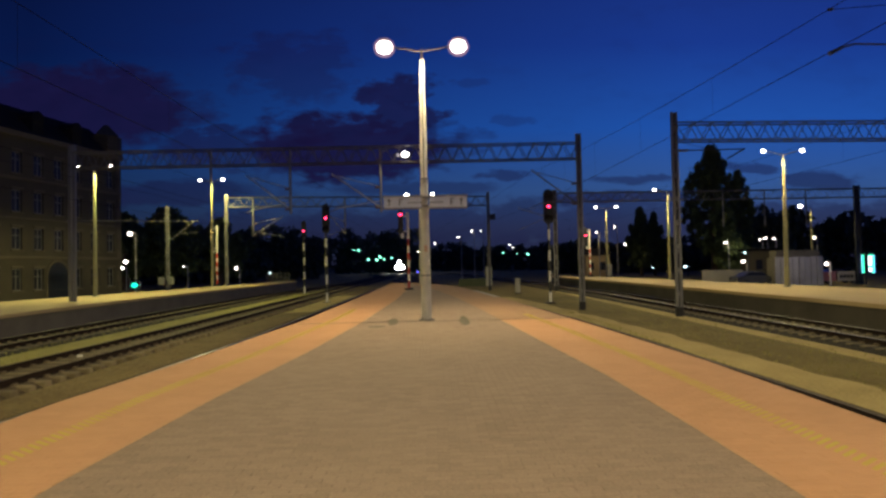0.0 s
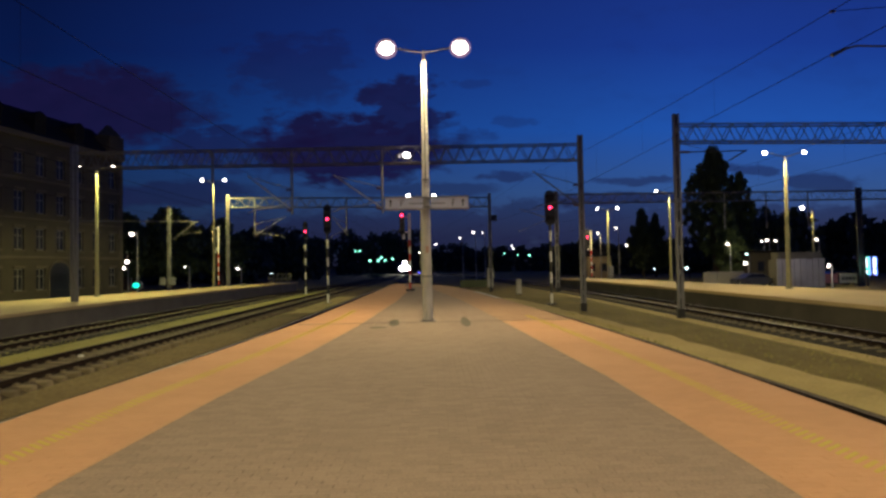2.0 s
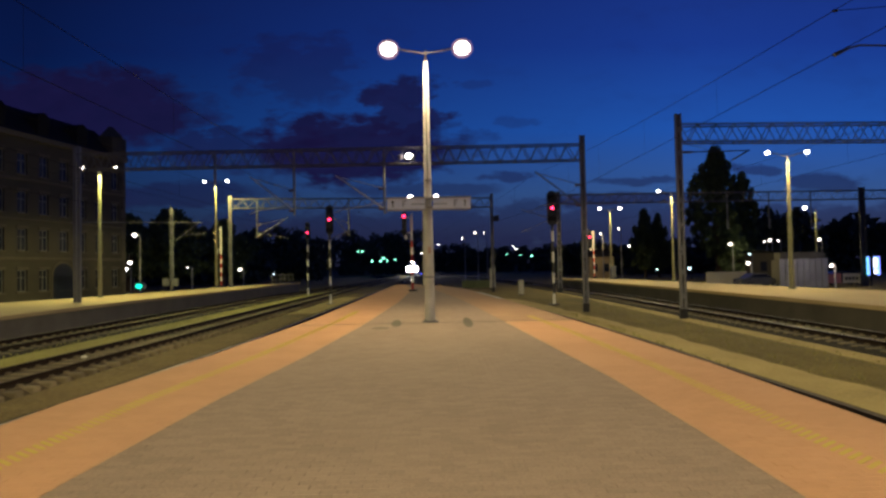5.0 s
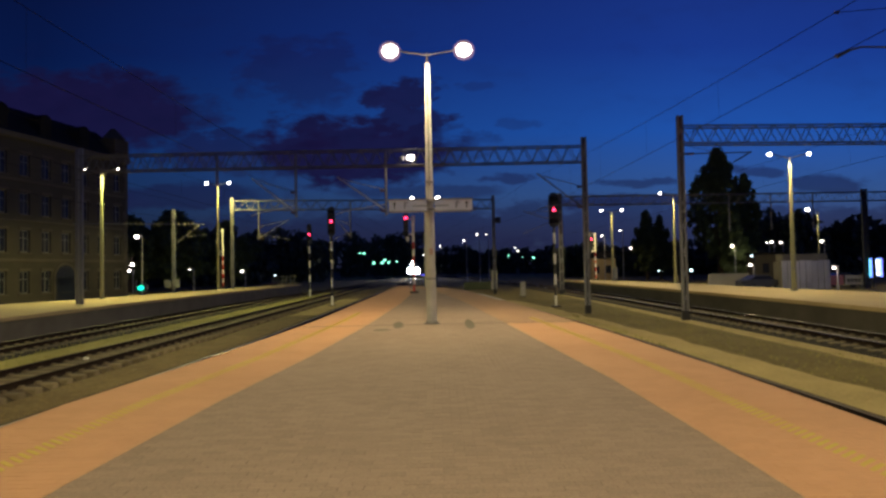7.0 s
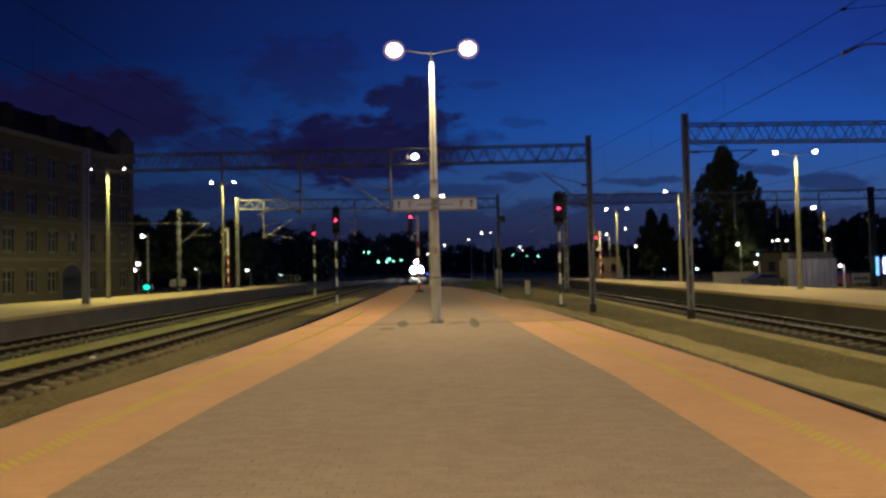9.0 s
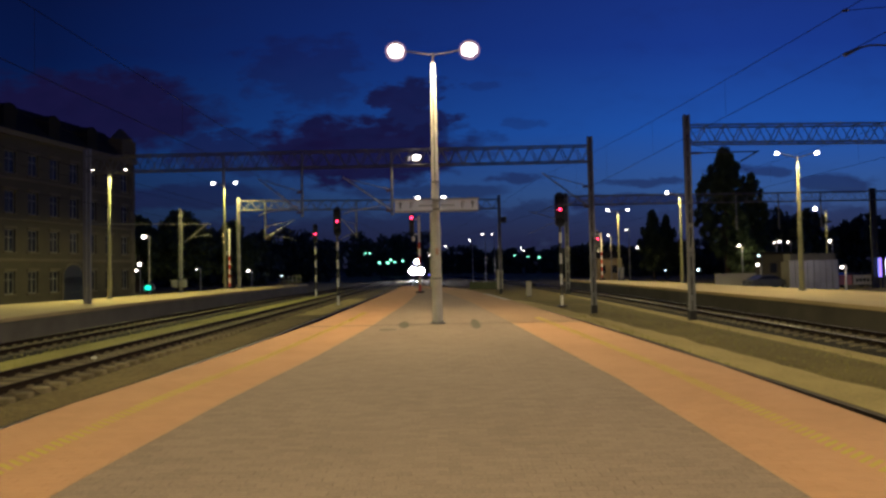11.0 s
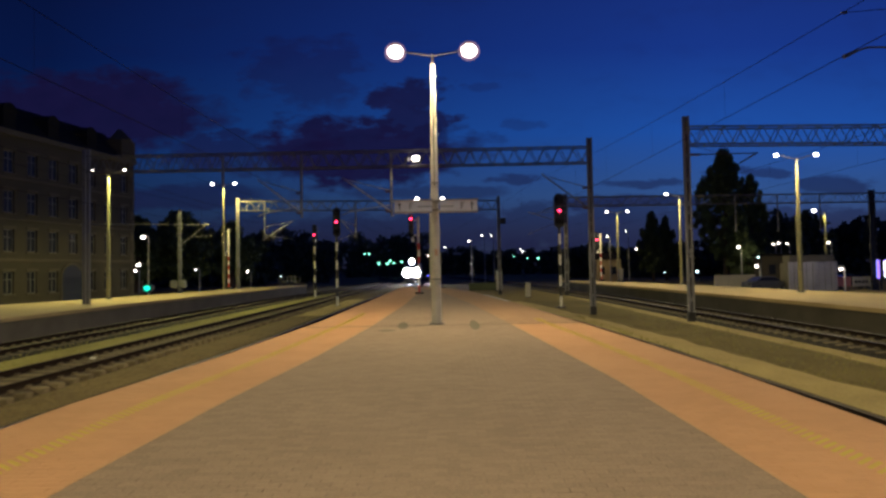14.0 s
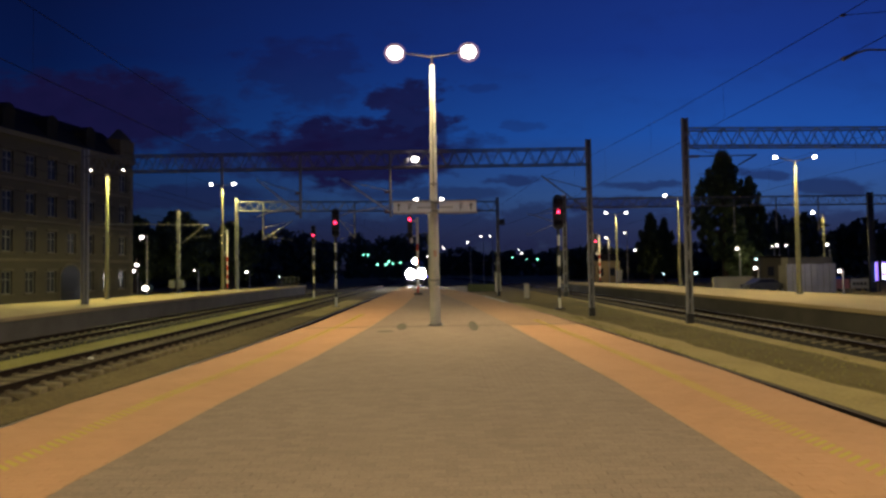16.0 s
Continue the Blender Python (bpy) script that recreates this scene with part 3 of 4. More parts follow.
    rod(bm, (-38, 64, 7.05), (-24.4, 64, 6.75), 0.05)
    rod(bm, (-27.2, 64, 4.9), (-24.9, 64, 6.7), 0.05)
    rod(bm, (-26.2, 64, 5.5), (-24.2, 64, 5.6), 0.03)
    part("cantilever_arm", bm, "mast", r)
    for dx in (-0.5, 0.45):
        bm = B()
        box(bm, -27.6 + dx - 0.3, -27.6 + dx + 0.3, 63.5, 63.8, 0.2, 1.0, 0.04)
        part("switch_box", bm, "mast", r)
    # near bracket mast beside the inner eastern track
    r = thing("catenary_mast", pose(0, 0, 0), "overhead line mast with a bracket arm over the track", "catenary mast")
    mast(r, 9.8, 9.4, GROUND, 8.7)
    bm = B()
    bend = [(9.65, 4.86), (7.0, 4.96), (6.64, 4.97), (6.48, 4.93), (6.36, 4.88), (6.24, 4.83)]
    for (xa, za), (xb, zb) in zip(bend, bend[1:]):
        rod(bm, (xa, 9.4, za), (xb, 9.4, zb), 0.016, sides=8)
    part("registration_arm", bm, "dark_mast", r)
    bm = B()
    rod(bm, (6.24, 9.4, 4.825), (6.46, 9.4, 4.925), 0.034, 0.022, 8)
    part("insulator", bm, "black", r)
    bm = B()
    rod(bm, (9.65, 9.4, 5.75), (6.28, 9.4, 5.52), 0.006, sides=6)
    part("stay", bm, "wire", r)
    bm = B()
    ball(bm, (6.28, 9.4, 5.52), 0.035, 1.5, 1, 0.7, 10, 6)
    part("clamp", bm, "black", r)


portals()


def wires():
    for key, route in TRACKS.items():
        posts = [-25, 9.4, 35, 63, 95, 130, 170] if key == "inner_east" else [-25, 5, 35, 63, 95, 130, 170]
        lean = {9.4: 0.33, -25: 0.33, 35: 1.0} if key == "inner_east" else {}
        high = {9.4: -0.43, -25: -0.43, 35: 0.9} if key == "inner_east" else {}
        over = {y: lerp_table(route, y) + lean.setdefault(y, 0.0) for y in posts}
        r = thing("overhead_wire", pose(0, 0, 0), "thin dark contact wire and sagging messenger wire", "overhead wire", "overhead wires")
        for nm, z, sag, rad in (("contact_wire", WIRE, 0.05, 0.0065), ("messenger_wire", 5.95, 0.2, 0.0065)):
            cu = bpy.data.curves.new(nm, "CURVE")
            cu.dimensions, cu.bevel_depth, cu.bevel_resolution = "3D", rad, 1
            pts = []
            for a, b in zip(posts, posts[1:]):
                for i in range(8):
                    k = i / 8
                    y = a + (b - a) * k
                    lift = (high.get(a, 0.0) * (1 - k) + high.get(b, 0.0) * k) if nm == "messenger_wire" else 0.0
                    pts.append((over[a] * (1 - k) + over[b] * k, y, z + lift - sag * 4 * k * (1 - k)))
            sp = cu.splines.new("POLY")
            sp.points.add(len(pts) - 1)
            for p, c in zip(sp.points, pts):
                p.co = (*c, 1)
            o = new(nm, cu)
            cu.materials.append(M["wire"])
            o.parent = r
        bm = B()
        for a, b in zip(posts, posts[1:]):
            for k in (0.15, 0.32, 0.5, 0.68, 0.85):
                y = a + (b - a) * k
                x = over[a] * (1 - k) + over[b] * k
                rod(bm, (x, y, WIRE), (x, y, 5.95 + high.get(a, 0.0) * (1 - k) + high.get(b, 0.0) * k - 0.2 * 4 * k * (1 - k)), 0.0025, sides=4)
        part("dropper_wires", bm, "wire", r, kind="stuff")


wires()


# ---- signals ----
def signal(x, y, base, head_z0, head_z1, lit_z, glow_mat="red_glow", bands=("white", "black"), head_dx=0.0, w=0.42, lit=None, pole_mat="white", label="railway colour-light signal on a banded post showing red"):
    r = thing("railway_signal", pose(x, y, base), label, "railway signal", "railway signals")
    z0, z1, lz = head_z0 - base, head_z1 - base, [a - base for a in (lit or [lit_z])]
    bm = B()
    box(bm, -0.3, 0.3, -0.3, 0.3, -0.05, 0.12, 0.03)
    part("foot", bm, "black", r)
    n = 8
    for i in range(n):
        bm = B()
        rod(bm, (0, 0, 0.1 + (z0 - 0.1) * i / n), (0, 0, 0.1 + (z0 - 0.1) * (i + 1) / n), 0.085, sides=10)
        part("post_band", bm, bands[i % len(bands)], r)
    bm = B()
    if head_dx:
        rod(bm, (0, 0, z0), (0, 0, z1), 0.09, sides=8)
        rod(bm, (0, 0, z0 + 0.05), (head_dx, 0, z0 + 0.05), 0.05, sides=8)
        rod(bm, (0, 0, z1 - 0.25), (head_dx, 0, z1 - 0.25), 0.04, sides=8)
        part("bracket", bm, "white", r)
        bm = B()
        box(bm, head_dx + 0.02, head_dx + 0.2, -0.1, 0.05, z0 - 0.42, z0 - 0.1, 0.02)
        part("marker_box", bm, "white", r)
    else:
        rod(bm, (0, 0.12, z0 - 0.1), (0, 0.12, z1), 0.06, sides=8)
        part("bracket", bm, "black", r)
    bm = B()
    box(bm, head_dx - w / 2, head_dx + w / 2, -0.08, 0.1, z0, z1, 0.0)
    for s in (z0, z1):
        rod(bm, (head_dx, -0.08, s), (head_dx, 0.1, s), w / 2, sides=20)
    part("signal_head", bm, "black", r)
    k = max(2, round((z1 - z0) / 0.42))
    for i in range(k):
        z = z0 + (z1 - z0) * (i + 0.5) / k
        bm = B()
        rod(bm, (head_dx, -0.09, z), (head_dx, -0.085, z), 0.11, sides=16)
        rod(bm, (head_dx, -0.085, z + 0.11), (head_dx, -0.32, z + 0.115), 0.02, sides=6)
        vs = []
        for j in range(9):
            a = math.pi * j / 8
            vs.append([bm.verts.new((head_dx + 0.125 * math.cos(a), yy, z + 0.125 * math.sin(a))) for yy in (-0.09, -0.34)])
        for p, q in zip(vs, vs[1:]):
            bm.faces.new((p[0], p[1], q[1], q[0]))
        part("hood", bm, "black", r)
    for z in lz:
        bm = B()
        ball(bm, (head_dx, -0.14, z), 0.1, 1, 0.6, 1)
        part("lit_lens", bm, glow_mat, r, "lit signal lens")
    return r


signal(-8.21, 47.0, GROUND, 4.55, 6.25, 5.42, w=0.56)
signal(-13.4, 63.6, GROUND, 4.95, 6.3, 5.46, w=0.46)
signal(7.8, 41.25, GROUND, 4.6, 6.3, 5.45, w=0.66)
signal(-1.75, 42.5, 0.0, 4.0, 5.35, 5.2, head_dx=-0.5, w=0.34, bands=("red", "white"), label="bracketed railway signal on a red and white post showing red")
signal(18.4, 72.0, 0.0, 3.6, 5.5, 4.75, head_dx=-0.45, w=0.36, bands=("red", "white"), label="bracketed railway signal on a red and white post showing red")
signal(-23.2, 66.0, 0.0, 3.9, 6.4, 5.0, "amber_glow", ("red", "white"), head_dx=-0.5, w=0.36, lit=[5.75, 4.95], label="bracketed railway signal showing two amber lights")


# ---- small things on the platforms ----
def direction_sign():
    r = thing("direction_sign", pose(-0.2, 18.35, 3.36), "pale double-sided direction board with arrows strapped to the lamp pole", "sign")
    for s in (-1, 1):
        x0, x1 = (-1.27, -0.14) if s < 0 else (0.10, 1.23)
        bm = B()
        box(bm, x0, x1, -0.06, 0.06, 0, 0.38, 0.012)
        part("board", bm, "sign", r)
        bm = B()
        for z in (0.0, 0.36):
            box(bm, x0 - 0.015, x1 + 0.015, -0.07, 0.07, z - 0.012, z + 0.03)
        part("board_frame", bm, "mast", r)
        # arrow, platform letter as plain strokes, and a line of small text as bars
        edge = x0 + 0.17 if s < 0 else x1 - 0.17
        bm = B()
        box(bm, edge - 0.018, edge + 0.018, -0.066, -0.0605, 0.09, 0.25)
        t = [bm.verts.new((edge + a, -0.0645, b)) for a, b in ((-0.06, 0.23), (0.06, 0.23), (0, 0.31))]
        bm.faces.new(t)
        part("arrow", bm, "dark_mast", r)
        e2 = edge + (0.29 if s < 0 else -0.33)
        bm = B()
        box(bm, e2, e2 + 0.03, -0.066, -0.0605, 0.09, 0.29)
        box(bm, e2, e2 + 0.11, -0.066, -0.0605, 0.26, 0.29)
        box(bm, e2, e2 + 0.08, -0.066, -0.0605, 0.18, 0.205)
        part("pictogram", bm, "sign_grey", r)
        e3 = e2 + (0.27 if s < 0 else -0.62)
        bm = B()
        for i in range(5):
            box(bm, e3 + i * 0.085, e3 + i * 0.085 + 0.06, -0.066, -0.0605, 0.15, 0.20)
        part("lettering_bar", bm, "mast", r)
    for z in (0.05, 0.32):
        bm = B()
        rod(bm, (-0.03, 0.23, z), (-0.03, 0.23, z + 0.05), 0.18, sides=12)
        box(bm, -0.2, 0.16, -0.03, 0.03, z, z + 0.05)
        part("clamp", bm, "mast", r)


direction_sign()


def pole_sticker():
    r = thing("sticker", pose(-0.25, 18.58, 0), "faded torn red sticker on the lamp pole", "sticker")
    bm = B()
    box(bm, -0.03, 0.065, -0.152, -0.146, 2.06, 2.26, 0.003)
    part("paper", bm, "faded_red", r)


pole_sticker()


def floodlight():
    r = thing("floodlight", pose(-1.5, 34.6, 7.75), "bright floodlight hung from the lattice beam", "floodlight")
    bm = B()
    ball(bm, (0, -0.1, 0.2), 0.18, 1.1, 0.7, 0.85)
    part("lamp_globe", bm, "lamp_glow", r, "glowing white lamp")
    bm = B()
    box(bm, -0.3, 0.3, 0.1, 0.35, 0.0, 0.45, 0.03)
    rod(bm, (0, 0.2, 0.3), (0, 0.3, 0.75), 0.04)
    part("housing", bm, "dark_mast", r)
    bm = B()
    rod(bm, (-0.65, 0.1, 0.2), (-0.4, -0.1, 0.15), 0.06, 0.14, 12)
    part("loudspeaker", bm, "mast", r)
    street_light(-1.5, 34.2, 7.6, 110)


floodlight()

# ---- distant lamps ----
FAR_A = [(-34.4, 70, 5.93, 0.48, 'w'), (-47.4, 95, 3.18, 0.57, 'w'), (-44.4, 88, 2.18, 0.45, 'w'), (-41.5, 62, 1.17, 0.17, 'w'), (-32.1, 100, 1.84, 0.41, 'w'), (-32.0, 120, 0.88, 0.28, 'b'), (-29.8, 230, 7.89, 0.53, 'g'), (-28.1, 230, 7.86, 0.68, 'g'), (-21.3, 200, 3.86, 0.74, 'g'), (-19.5, 210, 3.92, 0.77, 'g'), (-19.4, 220, 5.03, 0.81, 'g'), (-19.6, 240, 4.42, 0.66, 'g'), (-13.1, 190, 4.15, 0.56, 'g'), (-15.7, 260, 8.39, 0.53, 'w'), (-5.1, 200, 6.16, 0.44, 'w')]
FAR_B = [(0.3, 170, 7.76, 0.38, 'w'), (4.5, 110, 6.6, 0.30, 'w'), (7.5, 120, 8.15, 0.34, 'w'), (9.3, 120, 8.15, 0.22, 'w'), (23.6, 190, 7.5, 0.35, 'w'), (24.4, 190, 6.6, 0.40, 'w'), (26.1, 230, 5.86, 0.53, 'g'), (31.2, 230, 5.34, 0.47, 'g'), (27.7, 180, 4.32, 0.58, 'g'), (28.3, 106, 6.82, 0.29, 'w'), (32.7, 110, 7.88, 0.28, 'w'), (54.5, 200, 6.41, 0.42, 'b'), (58.9, 210, 6.62, 0.45, 'g'), (47.1, 160, 5.40, 0.53, 'w'), (40.9, 130, 5.25, 0.60, 'w')]
FAR_C = [(49.1, 150, 4.94, 0.41, 'w'), (51.2, 150, 6.42, 0.33, 'w'), (43.1, 120, 0.35, 0.35, 'b'), (41.2, 100, 0.56, 0.46, 'b'), (40.8, 85, 3.99, 0.36, 'w'), (35.6, 70, 1.35, 0.36, 'w'), (36.3, 71, 2.39, 0.24, 'b'), (49.4, 92, 4.52, 0.25, 'w'), (50.2, 92, 4.68, 0.36, 'w'), (51.5, 92, 4.57, 0.29, 'w'), (50.2, 80, 4.24, 0.34, 'w'), (36.8, 57, 1.01, 0.27, 'w')]
KINDS = {"w": ("far_glow", "distant street lamp with a white glow"), "b": ("far_blue", "distant street lamp with a bluish glow"), "g": ("far_green", "distant lamp with a greenish glow"), "u": ("blue_glow", "small distant blue shunting light")}
for x, y, z, r, k in FAR_A + FAR_B + FAR_C + [(-2.4, 90, 0.75, 0.24, "u"), (-36.5, 90, 2.2, 0.2, "w")]:
    mat, label = KINDS[k]
    root = thing("street_lamp", pose(x, y, GROUND), label, "street lamp", "distant lamps")
    bm = B()
    ball(bm, (0, 0, z - GROUND), r * 0.44, 1.15, 0.8, 0.85, 16, 10)
    part("lamp_globe", bm, mat, root)
    bm = B()
    rod(bm, (0.5, 0.25, 0), (0.5, 0.25, z - GROUND + 0.1), 0.09, 0.05, 8)
    rod(bm, (0.5, 0.25, z - GROUND + 0.1), (0, 0.2, z - GROUND + 0.2), 0.04)
    # Nearer white lamps have paler poles: the lit look is put into the colour.
    part("pole", bm, "lamp_pole" if k == "w" and y < 125 else "dark_mast", root)


# ---- the building behind the western platform ----
def tenement():
    a, b = Vector((-38.0, 75.0)), Vector((-41.3, 56.9))
    ang = math.degrees(math.atan2(b.y - a.y, b.x - a.x))
    r = thing("apartment_building", pose(a.x, a.y, GROUND, 0, 0, ang), "four-storey dark brick building with stone bands and tall windows", "building")
    length, depth, top = 58.0, 12.0, 16.5
    bay, ww, wh = 2.62, 1.15, 2.15
    cols = [1.7 + i * bay for i in range(21)]
    sills = [1.1, 5.15, 8.85, 12.65]
    # local x runs along the face towards the camera's side; the face looks to +y
    xs = [0.0]
    for c in cols:
        xs += [c - ww / 2, c + ww / 2]
    xs.append(length)
    zs = [0.0]
    for s in sills:
        zs += [s, s + wh]
    zs.append(top)
    bm = B()

    def quad(*c):
        bm.faces.new([bm.verts.new(p) for p in c])

    for i in range(len(xs) - 1):
        for j in range(len(zs) - 1):
            x0, x1, z0, z1 = xs[i], xs[i + 1], zs[j], zs[j + 1]
            if i % 2 == 1 and j % 2 == 1:
                d = -0.28
                quad((x0, 0, z0), (x0, d, z0), (x0, d, z1), (x0, 0, z1))
                quad((x1, 0, z0), (x1, d, z0), (x1, d, z1), (x1, 0, z1))
                quad((x0, 0, z0), (x1, 0, z0), (x1, d, z0), (x0, d, z0))
                quad((x0, 0, z1), (x1, 0, z1), (x1, d, z1), (x0, d, z1))
            else:
                quad((x0, 0, z0), (x1, 0, z0), (x1, 0, z1), (x0, 0, z1))
    quad((0, 0, 0), (0, -depth, 0), (0, -depth, top), (0, 0, top))
    quad((length, 0, 0), (length, -depth, 0), (length, -depth, top), (length, 0, top))
    quad((0, -depth, 0), (length, -depth, 0), (length, -depth, top), (0, -depth, top))
    quad((0, -0.6, 0), (length, -0.6, 0), (length, -0.6, top), (0, -0.6, top))
    bmesh.ops.remove_doubles(bm, verts=bm.verts[:], dist=0.001)
    part("wall", bm, "brick", r)
    for z, h, o in ((4.2, 0.3, 0.12), (8.1, 0.22, 0.10), (12.0, 0.3, 0.12), (16.2, 0.55, 0.35)):
        bm = B()
        box(bm, -0.1, length + 0.1, 0.002, o, z, z + h, 0.03)
        part("cornice", bm, "stone", r)
    for i in range(12):
        bm = B()
        box(bm, -0.06, 0.7 if i % 2 else 0.45, 0.003, 0.07, 0.3 + i * 1.3, 1.5 + i * 1.3, 0.03)
        part("quoin", bm, "stone", r)
    bm = B()
    v = [bm.verts.new(c) for c in ((-0.3, 0.3, 16.7), (length, 0.3, 16.7), (length, -depth, 16.7), (-0.3, -depth, 16.7), (1.5, -3.0, 20.0), (length, -3.0, 20.0), (length, -depth + 3, 20.0), (1.5, -depth + 3, 20.0))]
    for f in ((0, 1, 5, 4), (1, 2, 6, 5), (2, 3, 7, 6), (3, 0, 4, 7), (4, 5, 6, 7)):
        bm.faces.new([v[i] for i in f])
    roof = part("roof", bm, "roof", r)
    bm = B()
    box(bm, 0.0, 2.4, -2.2, 0.25, 16.72, 19.0, 0.05)
    rod(bm, (1.2, -1.0, 19.0), (1.2, -1.0, 20.4), 1.75, 0.3, 4)
    part("turret", bm, "brick", roof)
    for i, x in enumerate((6.2, 11.5, 16.7, 22.0, 27.2)):
        bm = B()
        box(bm, x, x + 1.4, -1.9, 0.0, 16.8, 18.7, 0.05)
        rod(bm, (x + 0.7, 0.02, 18.6), (x + 0.7, -1.9, 18.6), 0.78, sides=12)
        part("dormer", bm, "roof", roof)
    first = {}
    for c in cols:
        for s in sills:
            w_ob = new("window")
            w_ob.parent = r
            w_ob.matrix_basis = Matrix.Translation((c, 0, s))
            if not first:
                bm = B()
                h = ww / 2
                for x0, x1, z0, z1 in ((-h, -h + 0.09, 0, wh), (h - 0.09, h, 0, wh), (-h, h, 0, 0.09), (-h, h, wh - 0.09, wh), (-0.05, 0.05, 0, wh), (-h, h, wh * 0.62, wh * 0.62 + 0.09)):
                    box(bm, x0, x1, -0.26, -0.17, z0, z1)
                first["frame"] = part("window_frame", bm, "dull_frame", w_ob)
                bm = B()
                box(bm, -h, h, -0.245, -0.225, 0, wh)
                first["pane"] = part("pane", bm, "glass", w_ob)
                bm = B()
                box(bm, -h - 0.15, h + 0.15, -0.1, 0.12, -0.16, -0.002, 0.02)
                first["sill"] = part("window_sill", bm, "stone", w_ob)
                bm = B()
                box(bm, -h - 0.14, h + 0.14, 0.003, 0.09, wh + 0.002, wh + 0.28, 0.02)
                first["lintel"] = part("lintel", bm, "stone", w_ob)
            else:
                same("window_frame", first["frame"], w_ob, Matrix())
                same("pane", first["pane"], w_ob, Matrix())
                same("window_sill", first["sill"], w_ob, Matrix())
                same("lintel", first["lintel"], w_ob, Matrix())
    # arched doorway
    bm = B()
    x = cols[3] + 0.2
    rod(bm, (x, -0.1, 2.6), (x, 0.1, 2.6), 1.55, sides=28)
    box(bm, x - 1.55, x + 1.55, -0.1, 0.1, 0, 2.6)
    d = part("doorway_surround", bm, "stone", r)
    bm = B()
    rod(bm, (x, -0.1, 2.6), (x, 0.12, 2.6), 1.3, sides=28)
    box(bm, x - 1.3, x + 1.3, -0.1, 0.12, 0, 2.6)
    part("gate", bm, "black", d)


tenement()


# ---- trees ----
def leaves(bm, centre, spread, n, size, rnd):
    for _ in range(n):
        while True:
            p = Vector((rnd.uniform(-1, 1), rnd.uniform(-1, 1), rnd.uniform(-1, 1)))
            if p.length < 1:
                break
        c = Vector(centre) + Vector((p.x * spread[0], p.y * spread[1], p.z * spread[2]))
        q = Euler((rnd.uniform(0, 6.3), rnd.uniform(0, 6.3), rnd.uniform(0, 6.3))).to_matrix()
        s = size * rnd.uniform(0.6, 1.4)
        vs = [bm.verts.new(c + q @ Vector((a * s, b * s, e * s))) for a, b, e in ((-0.5, 0, 0), (0, -0.32, 0.1), (0.6, 0, 0), (0, 0.32, 0.1))]
        bm.faces.new(vs)


def tree(x, y, height, crown_r, seed, clear=0.16, pointed=0.5, clumps=110, per=90, size=0.6, tight=1.0, mat="leaf", label="tall leafy tree, dark against the evening sky"):
    rnd = random.Random(seed)
    r = thing("tree", pose(x, y, GROUND), label, "tree", "trees")
    bm = B()
    rod(bm, (0, 0, -0.1), (0.1, 0, height * 0.45), crown_r * 0.09 + 0.08, crown_r * 0.06, 10)
    rod(bm, (0.1, 0, height * 0.44), (0, 0.1, height * 0.9), crown_r * 0.06, 0.04, 8)
    spots = []
    for i in range(clumps):
        k = rnd.random() ** 0.8
        z = height * (clear + (0.97 - clear) * k)
        rr = crown_r * min(1.0, (1 - k) * (1 + 2.4 * (1 - pointed)) + 0.06) * min(1.0, 0.6 + 2.0 * k)
        a, d = rnd.uniform(0, 6.283), rr * rnd.uniform(0.2, 1.0) * (1.0 + 0.45 * noise.noise((x, z * 0.5, seed)))
        spots.append((d * math.cos(a), d * math.sin(a), z))
        if i % 3 == 0:
            rod(bm, (0.05, 0, z - 0.18 * d - 0.6), spots[-1], 0.06, 0.02, 5)
    part("trunk", bm, "bark", r)
    bm = B()
    for s in spots:
        k = crown_r * rnd.uniform(0.10, 0.30) * tight
        leaves(bm, s, (k, k, k * (0.8 if tight == 1.0 else 1.6)), per, size, rnd)
    part("crown", bm, mat, r)
    return r


tree(42.3, 92, 20.2, 4.3, 3, pointed=0.3, clumps=300, per=100, size=0.38, tight=0.52)
tree(47.2, 94, 16.2, 3.0, 9, pointed=0.3, clumps=150, per=100, size=0.38, tight=0.6)
tree(38.1, 112, 12.4, 2.9, 5, pointed=0.6, clumps=170, size=0.42, tight=0.7)
tree(40.9, 113, 11.5, 2.4, 15, pointed=0.6, clumps=170, size=0.42, tight=0.7)
tree(43.5, 88, 6.0, 3.0, 25, pointed=0.3, clumps=60)
tree(-42, 97, 12.6, 5.5, 6, pointed=0.25)
tree(-48, 96, 11.5, 5.0, 7, pointed=0.25)
tree(-36, 104, 11.0, 4.5, 8, pointed=0.25)


def woods(name_seed, spans, label):
    rnd = random.Random(name_seed)
    bm = B()
    for x0, x1, y, h in spans:
        n = int(abs(x1 - x0) / 2.2) + 1
        for i in range(n):
            x = x0 + (x1 - x0) * (i + rnd.random()) / n
            hh = h * rnd.uniform(0.72, 1.08)
            for j in range(7):
                leaves(bm, (x + rnd.uniform(-2, 2), y + rnd.uniform(-4, 4), GROUND + hh * (0.12 + 0.76 * j / 6)), (2.6, 2.6, hh * 0.12), 44, 1.5, rnd)
    tagged(part("far_woods", bm, "far_leaf"), label, "woods", kind="stuff")


woods(11, [(-75, -36, 128, 11), (-60, -28, 150, 12.5), (-60, -8, 250, 17.5), (-30, 30, 290, 13), (20, 80, 260, 11.0)], "dark line of far trees behind the yard")
woods(12, [(50, 62, 102, 10.2), (58, 115, 118, 12.3), (30, 70, 150, 8.5)], "dark trees behind the eastern platform")


